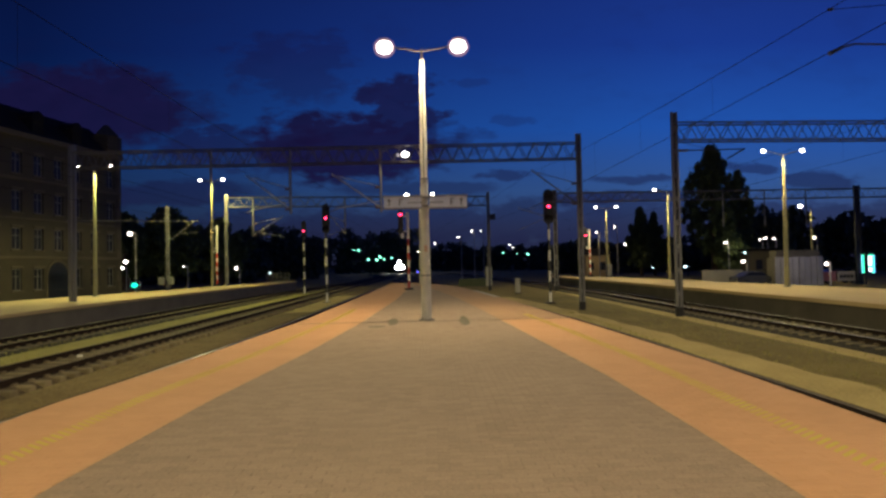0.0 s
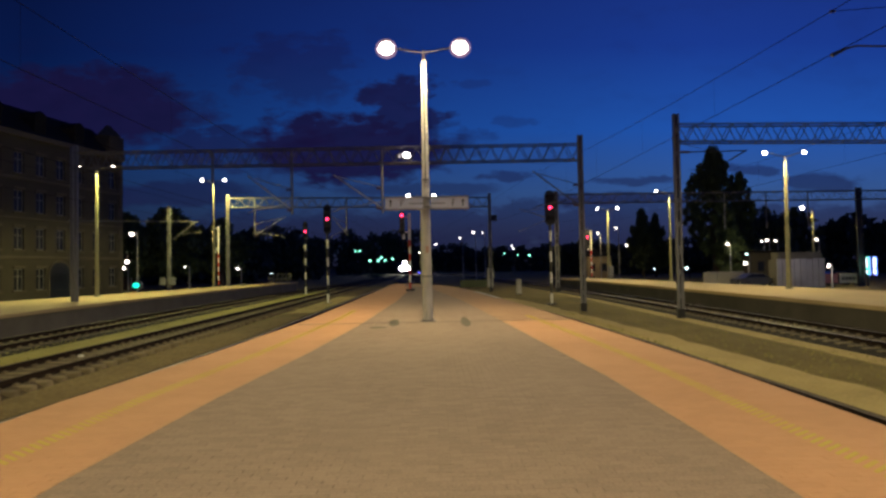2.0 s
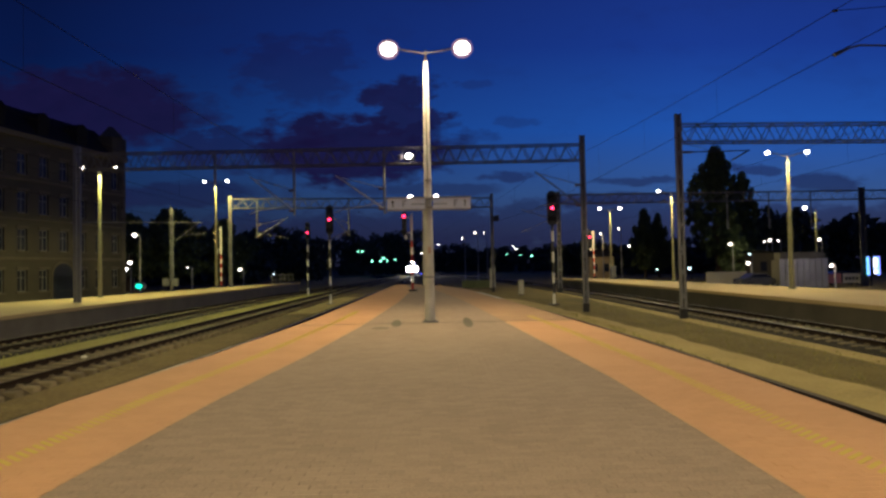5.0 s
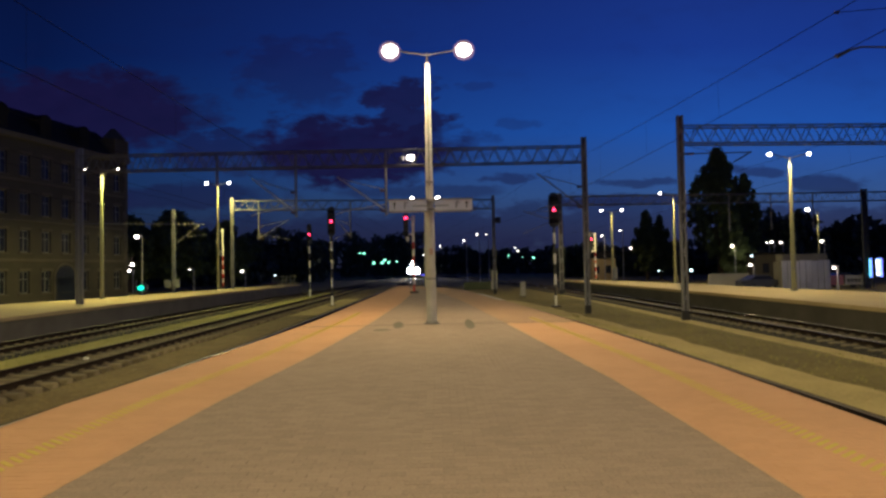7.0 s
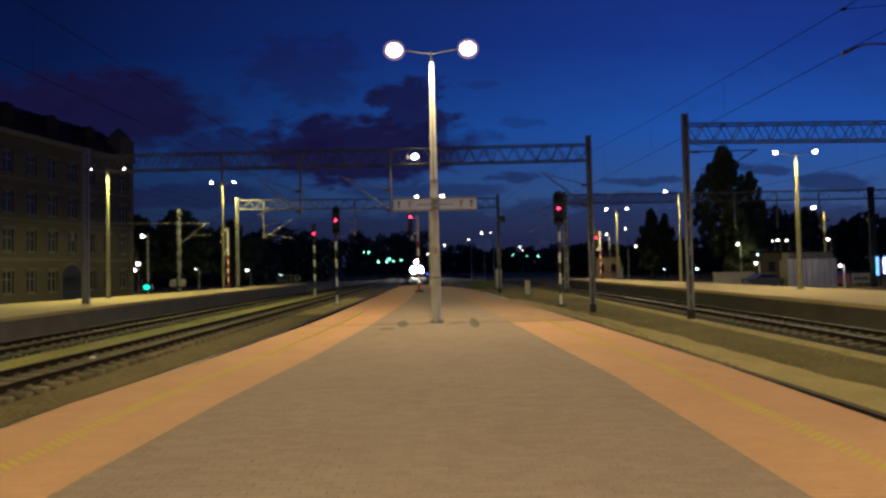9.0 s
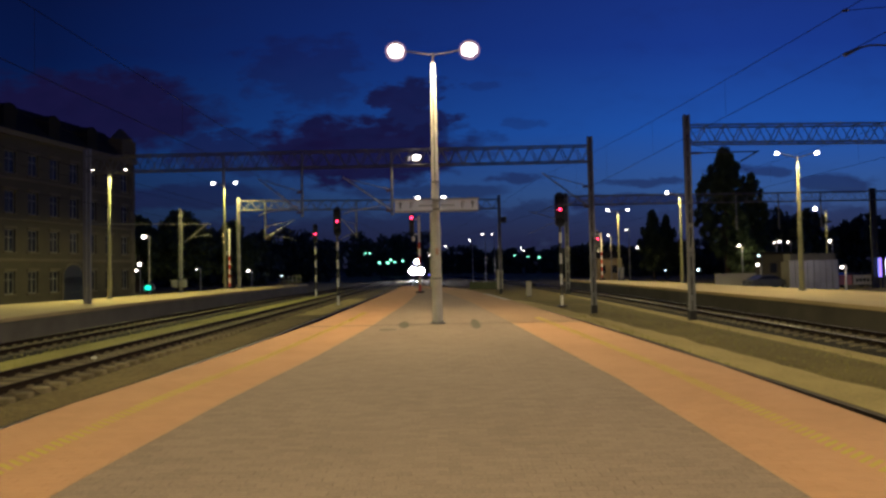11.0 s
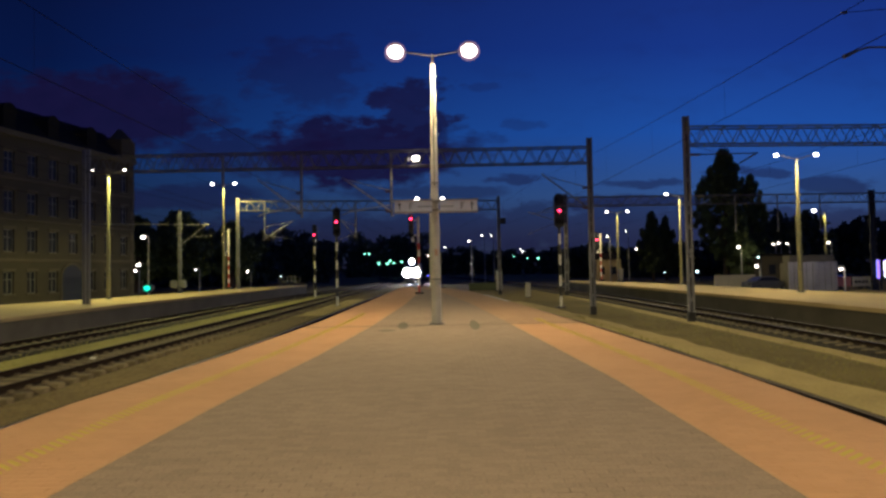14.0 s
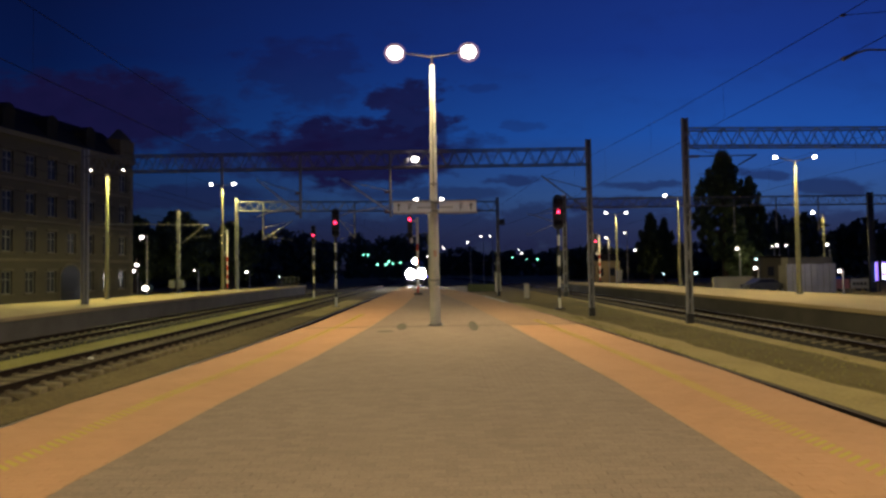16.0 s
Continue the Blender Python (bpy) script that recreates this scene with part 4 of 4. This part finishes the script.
# ---- behind the eastern platform ----
def shed():
    r = thing("storage_shed", pose(33.6, 60, GROUND), "pale corrugated metal shed with a flat dark roof", "shed")
    for i in range(8):
        bm = B()
        box(bm, i * 0.6 + 0.03, i * 0.6 + 0.57, -0.05 if i % 3 == 1 else 0.0, 0.06, 0, 2.85 - 0.06 * (i % 3 == 2), 0.015)
        for k in range(3):
            box(bm, i * 0.6 + 0.1 + k * 0.17, i * 0.6 + 0.15 + k * 0.17, -0.075 if i % 3 == 1 else -0.025, 0.0, 0.02, 2.8)
        part("sheet", bm, "shed", r)
    bm = B()
    box(bm, 0.02, 4.78, 0.062, 1.5, 0, 2.75)
    part("body", bm, "concrete", r)
    bm = B()
    box(bm, 0.3, 4.7, 0.3, 1.5, 2.76, 3.5, 0.02)
    part("roof", bm, "concrete", r)


shed()


def car(x, y, turn, paint, label, s=1.0):
    r = thing("car", pose(x, y, GROUND, 0, 0, turn), label, "car", "parked cars")
    bm = B()
    prof = [(-2.1, 0.35), (-2.12, 0.75), (-1.95, 0.95), (-1.15, 1.02), (-0.45, 1.45), (0.85, 1.46), (1.55, 1.05), (2.05, 0.92), (2.12, 0.6), (2.08, 0.35)]
    rings = []
    for yy, k in ((-0.86, 0.96), (-0.8, 1.0), (0.8, 1.0), (0.86, 0.96)):
        rings.append([bm.verts.new((px, yy * (0.82 if pz > 1.2 else 1), 0.35 + (pz - 0.35) * k)) for px, pz in prof])
    for a, b in zip(rings, rings[1:]):
        for i in range(len(prof)):
            j = (i + 1) % len(prof)
            bm.faces.new((a[i], a[j], b[j], b[i]))
    bm.faces.new(rings[0])
    bm.faces.new(rings[-1][::-1])
    bmesh.ops.recalc_face_normals(bm, faces=bm.faces[:])
    part("body", bm, paint, r)
    for sy in (-1, 1):
        bm = B()
        c = [(-1.0, 1.04), (-0.42, 1.4), (0.8, 1.4), (1.35, 1.06)]
        vs = [bm.verts.new((px, sy * (0.745 if pz > 1.2 else 0.868), pz)) for px, pz in c]
        bm.faces.new(vs if sy < 0 else vs[::-1])
        part("side_window", bm, "glass", r)
        for px in (-1.3, 1.3):
            bm = B()
            rod(bm, (px, sy * 0.66, 0.32), (px, sy * 0.89, 0.32), 0.32, sides=20)
            wh = part("wheel", bm, "tyre", r)
            bm = B()
            rod(bm, (px, sy * 0.85, 0.32), (px, sy * 0.9, 0.32), 0.2, sides=16)
            part("rim", bm, "mast", wh)
    for px in (-2.11, 2.11):
        for sy in (-0.6, 0.6):
            bm = B()
            ball(bm, (px * 0.985, sy, 0.75), 0.13, 0.5, 1.2, 0.7)
            part("headlight" if px > 0 else "tail_light", bm, "glass" if px > 0 else "red", r)


car(32.2, 61.5, 184, "car_silver", "dark grey parked car behind the platform")
car(42.0, 63.5, 175, "car_dark", "dark parked car behind a low hoarding")


def hoarding():
    r = thing("hoarding", pose(38.5, 60.5, GROUND), "low roadside hoarding with a pink and a pale board", "hoarding")
    for x0, x1, mt in ((0.0, 1.5, "pink"), (1.65, 3.4, "plaster")):
        bm = B()
        box(bm, x0, x1, -0.03, 0.03, 0.35, 1.3, 0.01)
        b = part("board", bm, mt, r)
        for x in (x0 + 0.1, x1 - 0.1):
            bm = B()
            rod(bm, (x, 0.06, 0), (x, 0.06, 1.25), 0.035, sides=6)
            part("post", bm, "mast", r)
        if mt == "plaster":
            for i in range(4):
                bm = B()
                box(bm, x0 + 0.2 + i * 0.36, x0 + 0.46 + i * 0.36, -0.04, -0.032, 0.65, 0.95)
                part("lettering_bar", bm, "black", b)


hoarding()


def depot():
    r = thing("depot_building", pose(39.3, 76.0, GROUND), "dim low brick depot building", "building")
    bm = B()
    box(bm, 0, 3.4, 0, 2, 0, 3.7, 0.03)
    part("wall", bm, "brick", r)
    bm = B()
    box(bm, -0.2, 3.6, -0.2, 2.2, 3.7, 3.95, 0.03)
    part("roof", bm, "roof", r)
    for x in (0.9, 2.4):
        bm = B()
        box(bm, x, x + 0.8, -0.04, 0.02, 1.4, 2.6, 0.02)
        part("window", bm, "glass", r)


depot()


def low_wall(x0, x1, y, h, mat, label):
    r = thing("low_wall", pose(x0, y, GROUND), label, "wall")
    n = max(1, round((x1 - x0) / 1.5))
    for i in range(n):
        bm = B()
        d = (x1 - x0) / n
        box(bm, i * d + 0.01, (i + 1) * d - 0.01, -0.08, 0.08, 0, h, 0.015)
        part("panel", bm, mat, r)


low_wall(29.0, 33.4, 66, 1.6, "plaster", "low pale concrete fence behind the platform")


DRUM = (0.0, -0.75, 2.0)


def info_screen():
    r = thing("advertising_screen", pose(43.0, 60.5, GROUND, 0, 0, -20), "glowing screen on a post, built as a drum turning from green to blue", "screen")
    bm = B()
    box(bm, -0.55, 0.55, -0.08, 0.12, 1.0, 2.95, 0.03)
    part("housing", bm, "black", r)
    bm = B()
    rod(bm, (0, 0.02, 0), (0, 0.02, 1.0), 0.1)
    part("post", bm, "dark_mast", r)
    # The turning drum is added to stand for a changing screen picture.
    rotor = new("picture_drum")
    rotor.parent = r
    rotor.matrix_basis = Matrix.Translation(DRUM)
    bm = B()
    bmesh.ops.create_cone(bm, cap_ends=True, segments=3, radius1=0.60, radius2=0.60, depth=1.9, matrix=Matrix.Rotation(radians(30), 4, "Z"))
    part("core", bm, "black", rotor)
    for a, tint in ((0, "screen_green"), (120, "screen_blue"), (240, "screen_violet")):
        turn = Matrix.Rotation(radians(a), 4, "Z")
        for x0, x1, z0, z1, mt in ((-0.2, 0.3, -0.15, 0.75, "screen_white"), (-0.2, 0.3, -0.75, -0.42, "screen_white"), (-0.5, -0.21, -0.9, 0.9, tint), (-0.2, 0.5, -0.41, -0.16, tint), (0.31, 0.5, -0.9, -0.42, tint), (0.31, 0.5, -0.15, 0.9, tint), (-0.2, 0.3, 0.76, 0.9, tint)):
            bm = B()
            box(bm, x0, x1, -0.325, -0.306, z0, z1, turn=turn)
            part("display_panel", bm, mt, rotor)
    return rotor


picture_drum = info_screen()


def relay_box(x, y, w, h, mat, label, base=GROUND):
    r = thing("trackside_cabinet", pose(x, y, base), label, "cabinet", "trackside cabinets")
    bm = B()
    box(bm, -w / 2, w / 2, -0.25, 0.25, 0.1, h, 0.02)
    part("body", bm, mat, r)
    bm = B()
    box(bm, -w / 2 - 0.05, w / 2 + 0.05, -0.3, 0.3, h, h + 0.06, 0.02)
    part("roof", bm, "mast", r)
    bm = B()
    box(bm, -w / 2 - 0.05, w / 2 + 0.05, -0.3, 0.3, -0.05, 0.1)
    part("plinth", bm, "concrete", r)
    bm = B()
    box(bm, -w / 2 + 0.06, w / 2 - 0.06, -0.265, -0.252, 0.2, h - 0.08)
    part("door", bm, mat, r)


low_wall(3.1, 6.7, 78, 0.95, "far_leaf", "low overgrown bank beyond the platform tip")
relay_box(19.3, 67.3, 0.55, 1.3, "mast", "grey cabinet at the foot of a lamp", 0.0)
relay_box(7.6, 56, 0.42, 1.4, "plaster", "narrow pale trackside cabinet")
relay_box(6.6, 74, 0.7, 2.4, "plaster", "yellowish trackside cabinet beside a mast")


def railing():
    r = thing("railing", pose(-19.8, 73.5, 0.0), "dark metal railing at the end of the platform", "railing")
    for i in range(6):
        bm = B()
        rod(bm, (i * 0.5, 0, 0), (i * 0.5, 0, 1.1), 0.03, sides=6)
        part("post", bm, "mast", r)
    for z in (0.55, 1.08):
        bm = B()
        rod(bm, (0, 0, z), (2.5, 0, z), 0.025, sides=6)
        part("rail_bar", bm, "mast", r)


railing()


def yard_light():
    """The lit lamp beside the shed throws its light on the corrugated sheets."""
    d = bpy.data.lights.new("lamp_light", "POINT")
    d.energy, d.color, d.shadow_soft_size = 52, (1.0, 0.86, 0.84), 0.25
    o = new("lamp_light", d)
    o.location = (36.8, 56.6, 1.15)


yard_light()


def tree_light():
    """The lamp under the tall tree lights the leaves around it."""
    d = bpy.data.lights.new("lamp_light", "POINT")
    d.energy, d.color, d.shadow_soft_size = 120, (1.0, 0.95, 0.55), 0.25
    o = new("lamp_light", d)
    o.location = (41.2, 84.3, 3.6)


tree_light()


def lodge():
    r = thing("small_house", pose(29.5, 112, GROUND), "small yellowish lit house beyond the platform", "house")
    bm = B()
    box(bm, -2.2, 2.2, -2, 2, 0, 4.0, 0.03)
    part("wall", bm, "far_paving", r)
    bm = B()
    v = [bm.verts.new(c) for c in ((-2.5, -2.3, 4.0), (2.5, -2.3, 4.0), (2.5, 2.3, 4.0), (-2.5, 2.3, 4.0), (-2.5, 0, 5.3), (2.5, 0, 5.3))]
    for f in ((0, 1, 5, 4), (2, 3, 4, 5), (0, 4, 3), (1, 2, 5), (0, 1, 2, 3)):
        bm.faces.new([v[i] for i in f])
    part("roof", bm, "roof", r)
    for x in (-1.2, 0.9):
        bm = B()
        box(bm, x - 0.45, x + 0.45, -2.05, -1.98, 1.3, 2.7, 0.01)
        part("window", bm, "glass", r)
    street_light(28.3, 105.5, 6.5, 420, (1.0, 0.78, 0.38))


lodge()


def marker(x, y, z, s, label):
    r = thing("white_marker", pose(x, y, z), label, "track marker", "white track markers")
    bm = B()
    box(bm, -s, s, -s * 0.6, s * 0.6, 0, s * 1.1, s * 0.3)
    part("block", bm, "white", r)


marker(-10.95, 19.1, -0.96, 0.08, "small white marker block between the rails")
marker(-11.75, 23.7, -0.97, 0.08, "small white marker block beside the track")
marker(-4.3, 33.0, -0.16, 0.07, "small white marker on the platform edge")

# ---- level crossing light that changes ----
def crossing_light():
    r = thing("crossing_signal", pose(-34.0, 70.6, GROUND), "street signal with a lens disc that turns from teal to pale", "signal")
    bm = B()
    rod(bm, (0, 0, 0), (0, 0, 1.0), 0.05)
    part("post", bm, "dark_mast", r)
    bm = B()
    rod(bm, (0, 0.3, 1.2), (0, 0.05, 1.2), 0.5, sides=24)
    part("housing", bm, "black", r)
    # Added turning disc stands for the signal lamp changing from teal to pale.
    disc = new("lens_disc")
    disc.parent = r
    for s, mt in ((-1, "teal_glow"), (1, "pink_glow")):
        bm = B()
        ball(bm, (0, s * 0.16, 0), 0.34, 1.15, 0.4, 0.85)
        part("lens", bm, mt, disc)
    bm = B()
    rod(bm, (0, -0.07, 0), (0, 0.07, 0), 0.56, sides=24)
    part("shield", bm, "black", disc)
    disc.matrix_basis = Matrix.Translation((0, -0.35, 1.2))
    return disc


lens_disc = crossing_light()


# ---- the arriving train ----
def train():
    r = thing("train", pose(-5.8, 100, RAIL_TOP), "arriving train with three bright headlights", "train")
    secs = [(0.0, 1.15, 0.55, 2.3, 0.0), (0.25, 1.38, 0.5, 2.9, 0.0), (0.9, 1.46, 0.5, 3.7, 0.0), (1.6, 1.48, 0.5, 4.0, 0.0), (19.5, 1.48, 0.5, 4.0, 0.0)]
    bm = B()
    rings = []
    for y, w, z0, z1, _ in secs:
        rings.append([bm.verts.new(c) for c in ((-w, y, z0), (-w, y, z1 * 0.72), (-w * 0.93, y, z1 * 0.9), (-w * 0.7, y, z1), (w * 0.7, y, z1), (w * 0.93, y, z1 * 0.9), (w, y, z1 * 0.72), (w, y, z0))])
    for a, b in zip(rings, rings[1:]):
        for i in range(8):
            j = (i + 1) % 8
            bm.faces.new((a[i], a[j], b[j], b[i]))
    bm.faces.new(rings[0])
    bm.faces.new(rings[-1][::-1])
    bmesh.ops.recalc_face_normals(bm, faces=bm.faces[:])
    part("body", bm, "train", r)
    bm = B()
    box(bm, -1.1, 1.1, -0.04, 0.1, 0.8, 1.25, 0.03)
    part("front_band", bm, "train", r)
    bm = B()
    v = [bm.verts.new(c) for c in ((-1.05, 0.26, 2.35), (1.05, 0.26, 2.35), (0.95, 0.82, 3.35), (-0.95, 0.82, 3.35))]
    bm.faces.new(v)
    bmesh.ops.translate(bm, verts=bm.verts[:], vec=(0, -0.12, 0.02))
    part("windscreen", bm, "glass", r)
    for x in (-0.88, 0.88):
        bm = B()
        rod(bm, (x, -0.6, 1.05), (x, 0.1, 1.05), 0.22, 0.08, 14)
        part("buffer", bm, "train_low", r)
    bm = B()
    box(bm, -1.2, 1.2, 0.1, 0.5, 0.15, 0.6, 0.05)
    part("snow_plough", bm, "train_low", r)
    for y in (3.0, 16.0):
        for dy in (-1.2, 1.2):
            for s in (-0.755, 0.755):
                bm = B()
                rod(bm, (s - 0.06, y + dy, 0.46), (s + 0.06, y + dy, 0.46), 0.46, sides=20)
                part("wheel", bm, "train_low", r)
    # Radii exceed real headlights: their glare is built into the lens size.
    for x, z, rad in ((-0.82, 1.92, 0.78), (0.82, 1.92, 0.78), (0, 3.95, 0.46)):
        bm = B()
        rod(bm, (x, -0.05, z), (x, 0.6, z), rad * 1.05, rad * 0.8, 20)
        h = part("headlight", bm, "train_low", r)
        bm = B()
        ball(bm, (x, -0.06, z), rad, 1, 0.25, 1, 20, 12)
        part("lens", bm, "head_glow", h, "glaring white headlight lens")
    bm = B()
    rod(bm, (-0.6, 6, 4.0), (0.2, 6.8, 4.7), 0.04)
    rod(bm, (0.2, 6.8, 4.7), (-0.3, 6.2, 5.55), 0.03)
    rod(bm, (-0.8, 6.2, 5.56), (0.8, 6.2, 5.56), 0.03)
    part("pantograph", bm, "dark_mast", r)
    return r


arriving_train = train()


# ---- sleepers and paving blocks ----
def sleepers():
    bm = B()
    box(bm, -1.3, 1.3, -0.13, 0.13, -0.2, 0.0, 0.03)
    for s in (-0.755, 0.755):
        for k in (-1, 1):
            box(bm, s + k * 0.12 - 0.04, s + k * 0.12 + 0.04, -0.07, 0.07, 0, 0.05)
    first = None
    for key, route in TRACKS.items():
        y = -6.0 if "outer" not in key else 8.0
        while y < 84:
            m = Matrix.Translation((lerp_table(route, y), y, RAIL_TOP - 0.172))
            if first is None:
                first = part("sleeper", bm, "sleeper", track_roots[key])
                first.matrix_basis = m
            else:
                same("sleeper", first, track_roots[key], m)
            y += 0.6


sleepers()


def paving():
    """Rectangular blocks in running bond; the nearest are objects of their own."""
    rnd = random.Random(4)
    L, W, gap, ch = 0.2, 0.1, 0.002, 0.003
    unit = [(-L / 2 + gap / 2, -W / 2 + gap / 2), (L / 2 - gap / 2, -W / 2 + gap / 2), (L / 2 - gap / 2, W / 2 - gap / 2), (-L / 2 + gap / 2, W / 2 - gap / 2)]
    pv = [(x, y, -0.006) for x, y in unit] + [(x - math.copysign(ch, x), y - math.copysign(ch, y), 0.0) for x, y in unit]
    pf = [(4, 5, 6, 7)] + [(i, (i + 1) % 4, 4 + (i + 1) % 4, 4 + i) for i in range(4)]
    store = {"paver": ([], []), "orange": ([], []), "dull_orange": ([], [])}
    single, made = None, 0
    row = 0
    y = -14.0
    while y < 59:
        la, lb, ga, gb = lerp_table(OUR_LEFT, y), lerp_table(OUR_RIGHT, y), lerp_table(GREY_LEFT, y), lerp_table(GREY_RIGHT, y)
        # Beyond y 18.2 the eastern strip takes a browner, darker colour.
        for x0, x1, key in ((la, ga, "orange"), (ga, gb, "paver"), (gb, lb, "orange" if y < 18.2 else "dull_orange")):
            x = math.floor(x0 / L) * L + (L / 2 if row % 2 else 0)
            while x - L / 2 < x1:
                a, b = max(x - L / 2, x0) + gap / 2, min(x + L / 2, x1) - gap / 2
                dz = rnd.uniform(-0.0012, 0.0012)
                if b - a > L - gap - 0.002 and key == "paver" and made < 300 and abs(x) < 3.2 and y > 4.1:
                    m = Matrix.Translation((x, y, dz))
                    if single is None:
                        single = mesh_part("paving_block", pv, pf, "paver_one", our_platform)
                        single.matrix_basis = m
                    else:
                        same("paving_block", single, our_platform, m)
                    made += 1
                elif b - a > 0.008:
                    v, f = store[key]
                    n = len(v)
                    ya, yb = y - W / 2 + gap / 2, y + W / 2 - gap / 2
                    v.extend(((a, ya, -0.006), (b, ya, -0.006), (b, yb, -0.006), (a, yb, -0.006), (a + ch, ya + ch, dz), (b - ch, ya + ch, dz), (b - ch, yb - ch, dz), (a + ch, yb - ch, dz)))
                    f.extend(tuple(n + i for i in q) for q in pf)
                x += L
        y += W
        row += 1
    for key, (v, f) in store.items():
        mesh_part("block_paving", v, f, key, our_platform, {"paver": "grey concrete block paving", "orange": "orange concrete block paving", "dull_orange": "dull brownish block paving"}[key], "stuff")
    # yellow ribbed warning line along both edges
    for s, table in ((-1, [(2, -3.87), (8, -3.83), (12, -3.5), (20, -3.15), (50, -3.1)]), (1, [(2, 3.47), (10, 3.45), (14.7, 3.25), (20, 2.95), (27, 2.55), (37, 1.8)])):
        bm = B()
        y = 2.5
        while y < (24 if s < 0 else 20):
            x = lerp_table(table, y)
            c = [(x - s * 0.1, y - 0.1), (x - s * 0.1, y - 0.045), (x + s * 0.1, y + 0.1), (x + s * 0.1, y + 0.045)]
            lo = [bm.verts.new((px, py, 0.0)) for px, py in c]
            hi = [bm.verts.new((px, py, 0.004)) for px, py in c]
            bm.faces.new(hi)
            for i in range(4):
                bm.faces.new((lo[i], lo[(i + 1) % 4], hi[(i + 1) % 4], hi[i]))
            y += 0.115
        bmesh.ops.recalc_face_normals(bm, faces=bm.faces[:])
        part("warning_line", bm, "yellow", our_platform, "yellow ribbed warning line", "stuff")


paving()


def weeds():
    """Tufts of dry grass beside the tracks."""
    rnd = random.Random(21)
    v, f = [], []
    bands = [(-13.7, -12.5, 12, 80, 500, 0.07), (7.0, 7.5, 8, 34, 260, 0.09), (8.9, 11.0, 12, 45, 260, 0.06), (11.0, 12.0, 14, 60, 120, 0.06), (-14.2, -13.6, 14, 60, 150, 0.08)]
    for x0, x1, y0, y1, n, h in bands:
        for _ in range(n):
            y = y0 + (y1 - y0) * rnd.random() ** 1.5
            x = rnd.uniform(x0, x1)
            z = GROUND + (0.11 if x < -12 else 0.02)
            for _ in range(5):
                a, hh, lean = rnd.uniform(0, 6.283), h * rnd.uniform(0.5, 1.4), rnd.uniform(0.2, 0.9)
                dx, dy = math.cos(a), math.sin(a)
                i = len(v)
                wd = 0.018
                v.extend(((x - dy * wd, y + dx * wd, z), (x + dy * wd, y - dx * wd, z), (x + dx * hh * lean, y + dy * hh * lean, z + hh)))
                f.append((i, i + 1, i + 2))
    ob = mesh_part("weeds", v, f, "grass")
    tagged(ob, "scattered dry yellow weeds beside the tracks", "weeds", kind="stuff")


weeds()


def edge_coping():
    """A pale kerb along the eastern edge near the tip."""
    bm = B()
    ys = [30.5 + i for i in range(9)]
    rings = [[bm.verts.new((lerp_table(OUR_RIGHT, y) + dx, y, z)) for dx, z in ((-0.22, 0.001), (-0.22, 0.02), (0.02, 0.02), (0.02, -0.1))] for y in ys]
    for r, s in zip(rings, rings[1:]):
        for i in range(3):
            bm.faces.new((r[i], r[i + 1], s[i + 1], s[i]))
    bmesh.ops.recalc_face_normals(bm, faces=bm.faces[:])
    part("coping", bm, "plaster", our_platform, "pale concrete kerb")


edge_coping()


def platform_marks():
    bm = B()
    box(bm, -4.1, 3.95, 18.16, 18.26, -0.004, 0.004)
    part("cross_strip", bm, "dark_mark", our_platform, "dark strip across the paving")
    # The first two patches are cast shadow under the lamp heads, drawn dark.
    for x, y, w, l, a in ((-1.24, 18.2, 0.15, 1.2, 3), (0.86, 18.2, 0.14, 1.5, -1), (-1.6, 16.8, 0.26, 0.28, 0)):
        bm = B()
        n = 14
        ring = []
        for i in range(n):
            t = 2 * math.pi * i / n
            k = 1 + 0.2 * noise.noise((x * 3 + math.cos(t), y + math.sin(t), 1))
            ring.append(bm.verts.new((w * k * math.cos(t), l * k * math.sin(t), 0.007)))
        bm.faces.new(ring)
        o = part("dark_patch", bm, "dark_mark", our_platform, "dark patch on the paving")
        o.matrix_basis = pose(x, y, 0, 0, 0, a)


platform_marks()


# ---- what moves ----
def motions():
    rows = []
    for t, y in ((0.0, 240.0), (1.0, 229.4), (2.0, 219.0), (2.8, 211.0), (3.5, 204.0), (5.0, 189.0), (7.0, 170.5), (9.0, 152.5), (11.5, 132.0), (13.0, 121.0), (13.8, 115.3), (14.5, 110.5), (15.0, 107.2), (15.5, 104.1), (16.0, 101.0)):
        route = TRACKS["inner_west"]
        x, x2 = lerp_table(route, y), lerp_table(route, y + 15)
        rows.append((t, pose(x, y, RAIL_TOP, 0, 0, math.degrees(math.atan2(x - x2, 15)))))
    walk(arriving_train, rows)
    at = Matrix.Translation((0, -0.35, 1.2))
    walk(lens_disc, [(t, at @ pose(0, 0, 0, 0, 0, a)) for t, a in ((0.0, 0), (14.2, 0), (14.27, 60), (14.33, 120), (14.4, 180), (16.0, 180))])
    walk(picture_drum, [(t, Matrix.Translation(DRUM) @ pose(0, 0, 0, 0, 0, a)) for t, a in ((0.0, -15), (0.6, -15), (1.6, -65), (2.6, -110), (3.6, -135), (10.0, -135), (10.6, -195), (11.2, -255), (16.0, -255))])


motions()
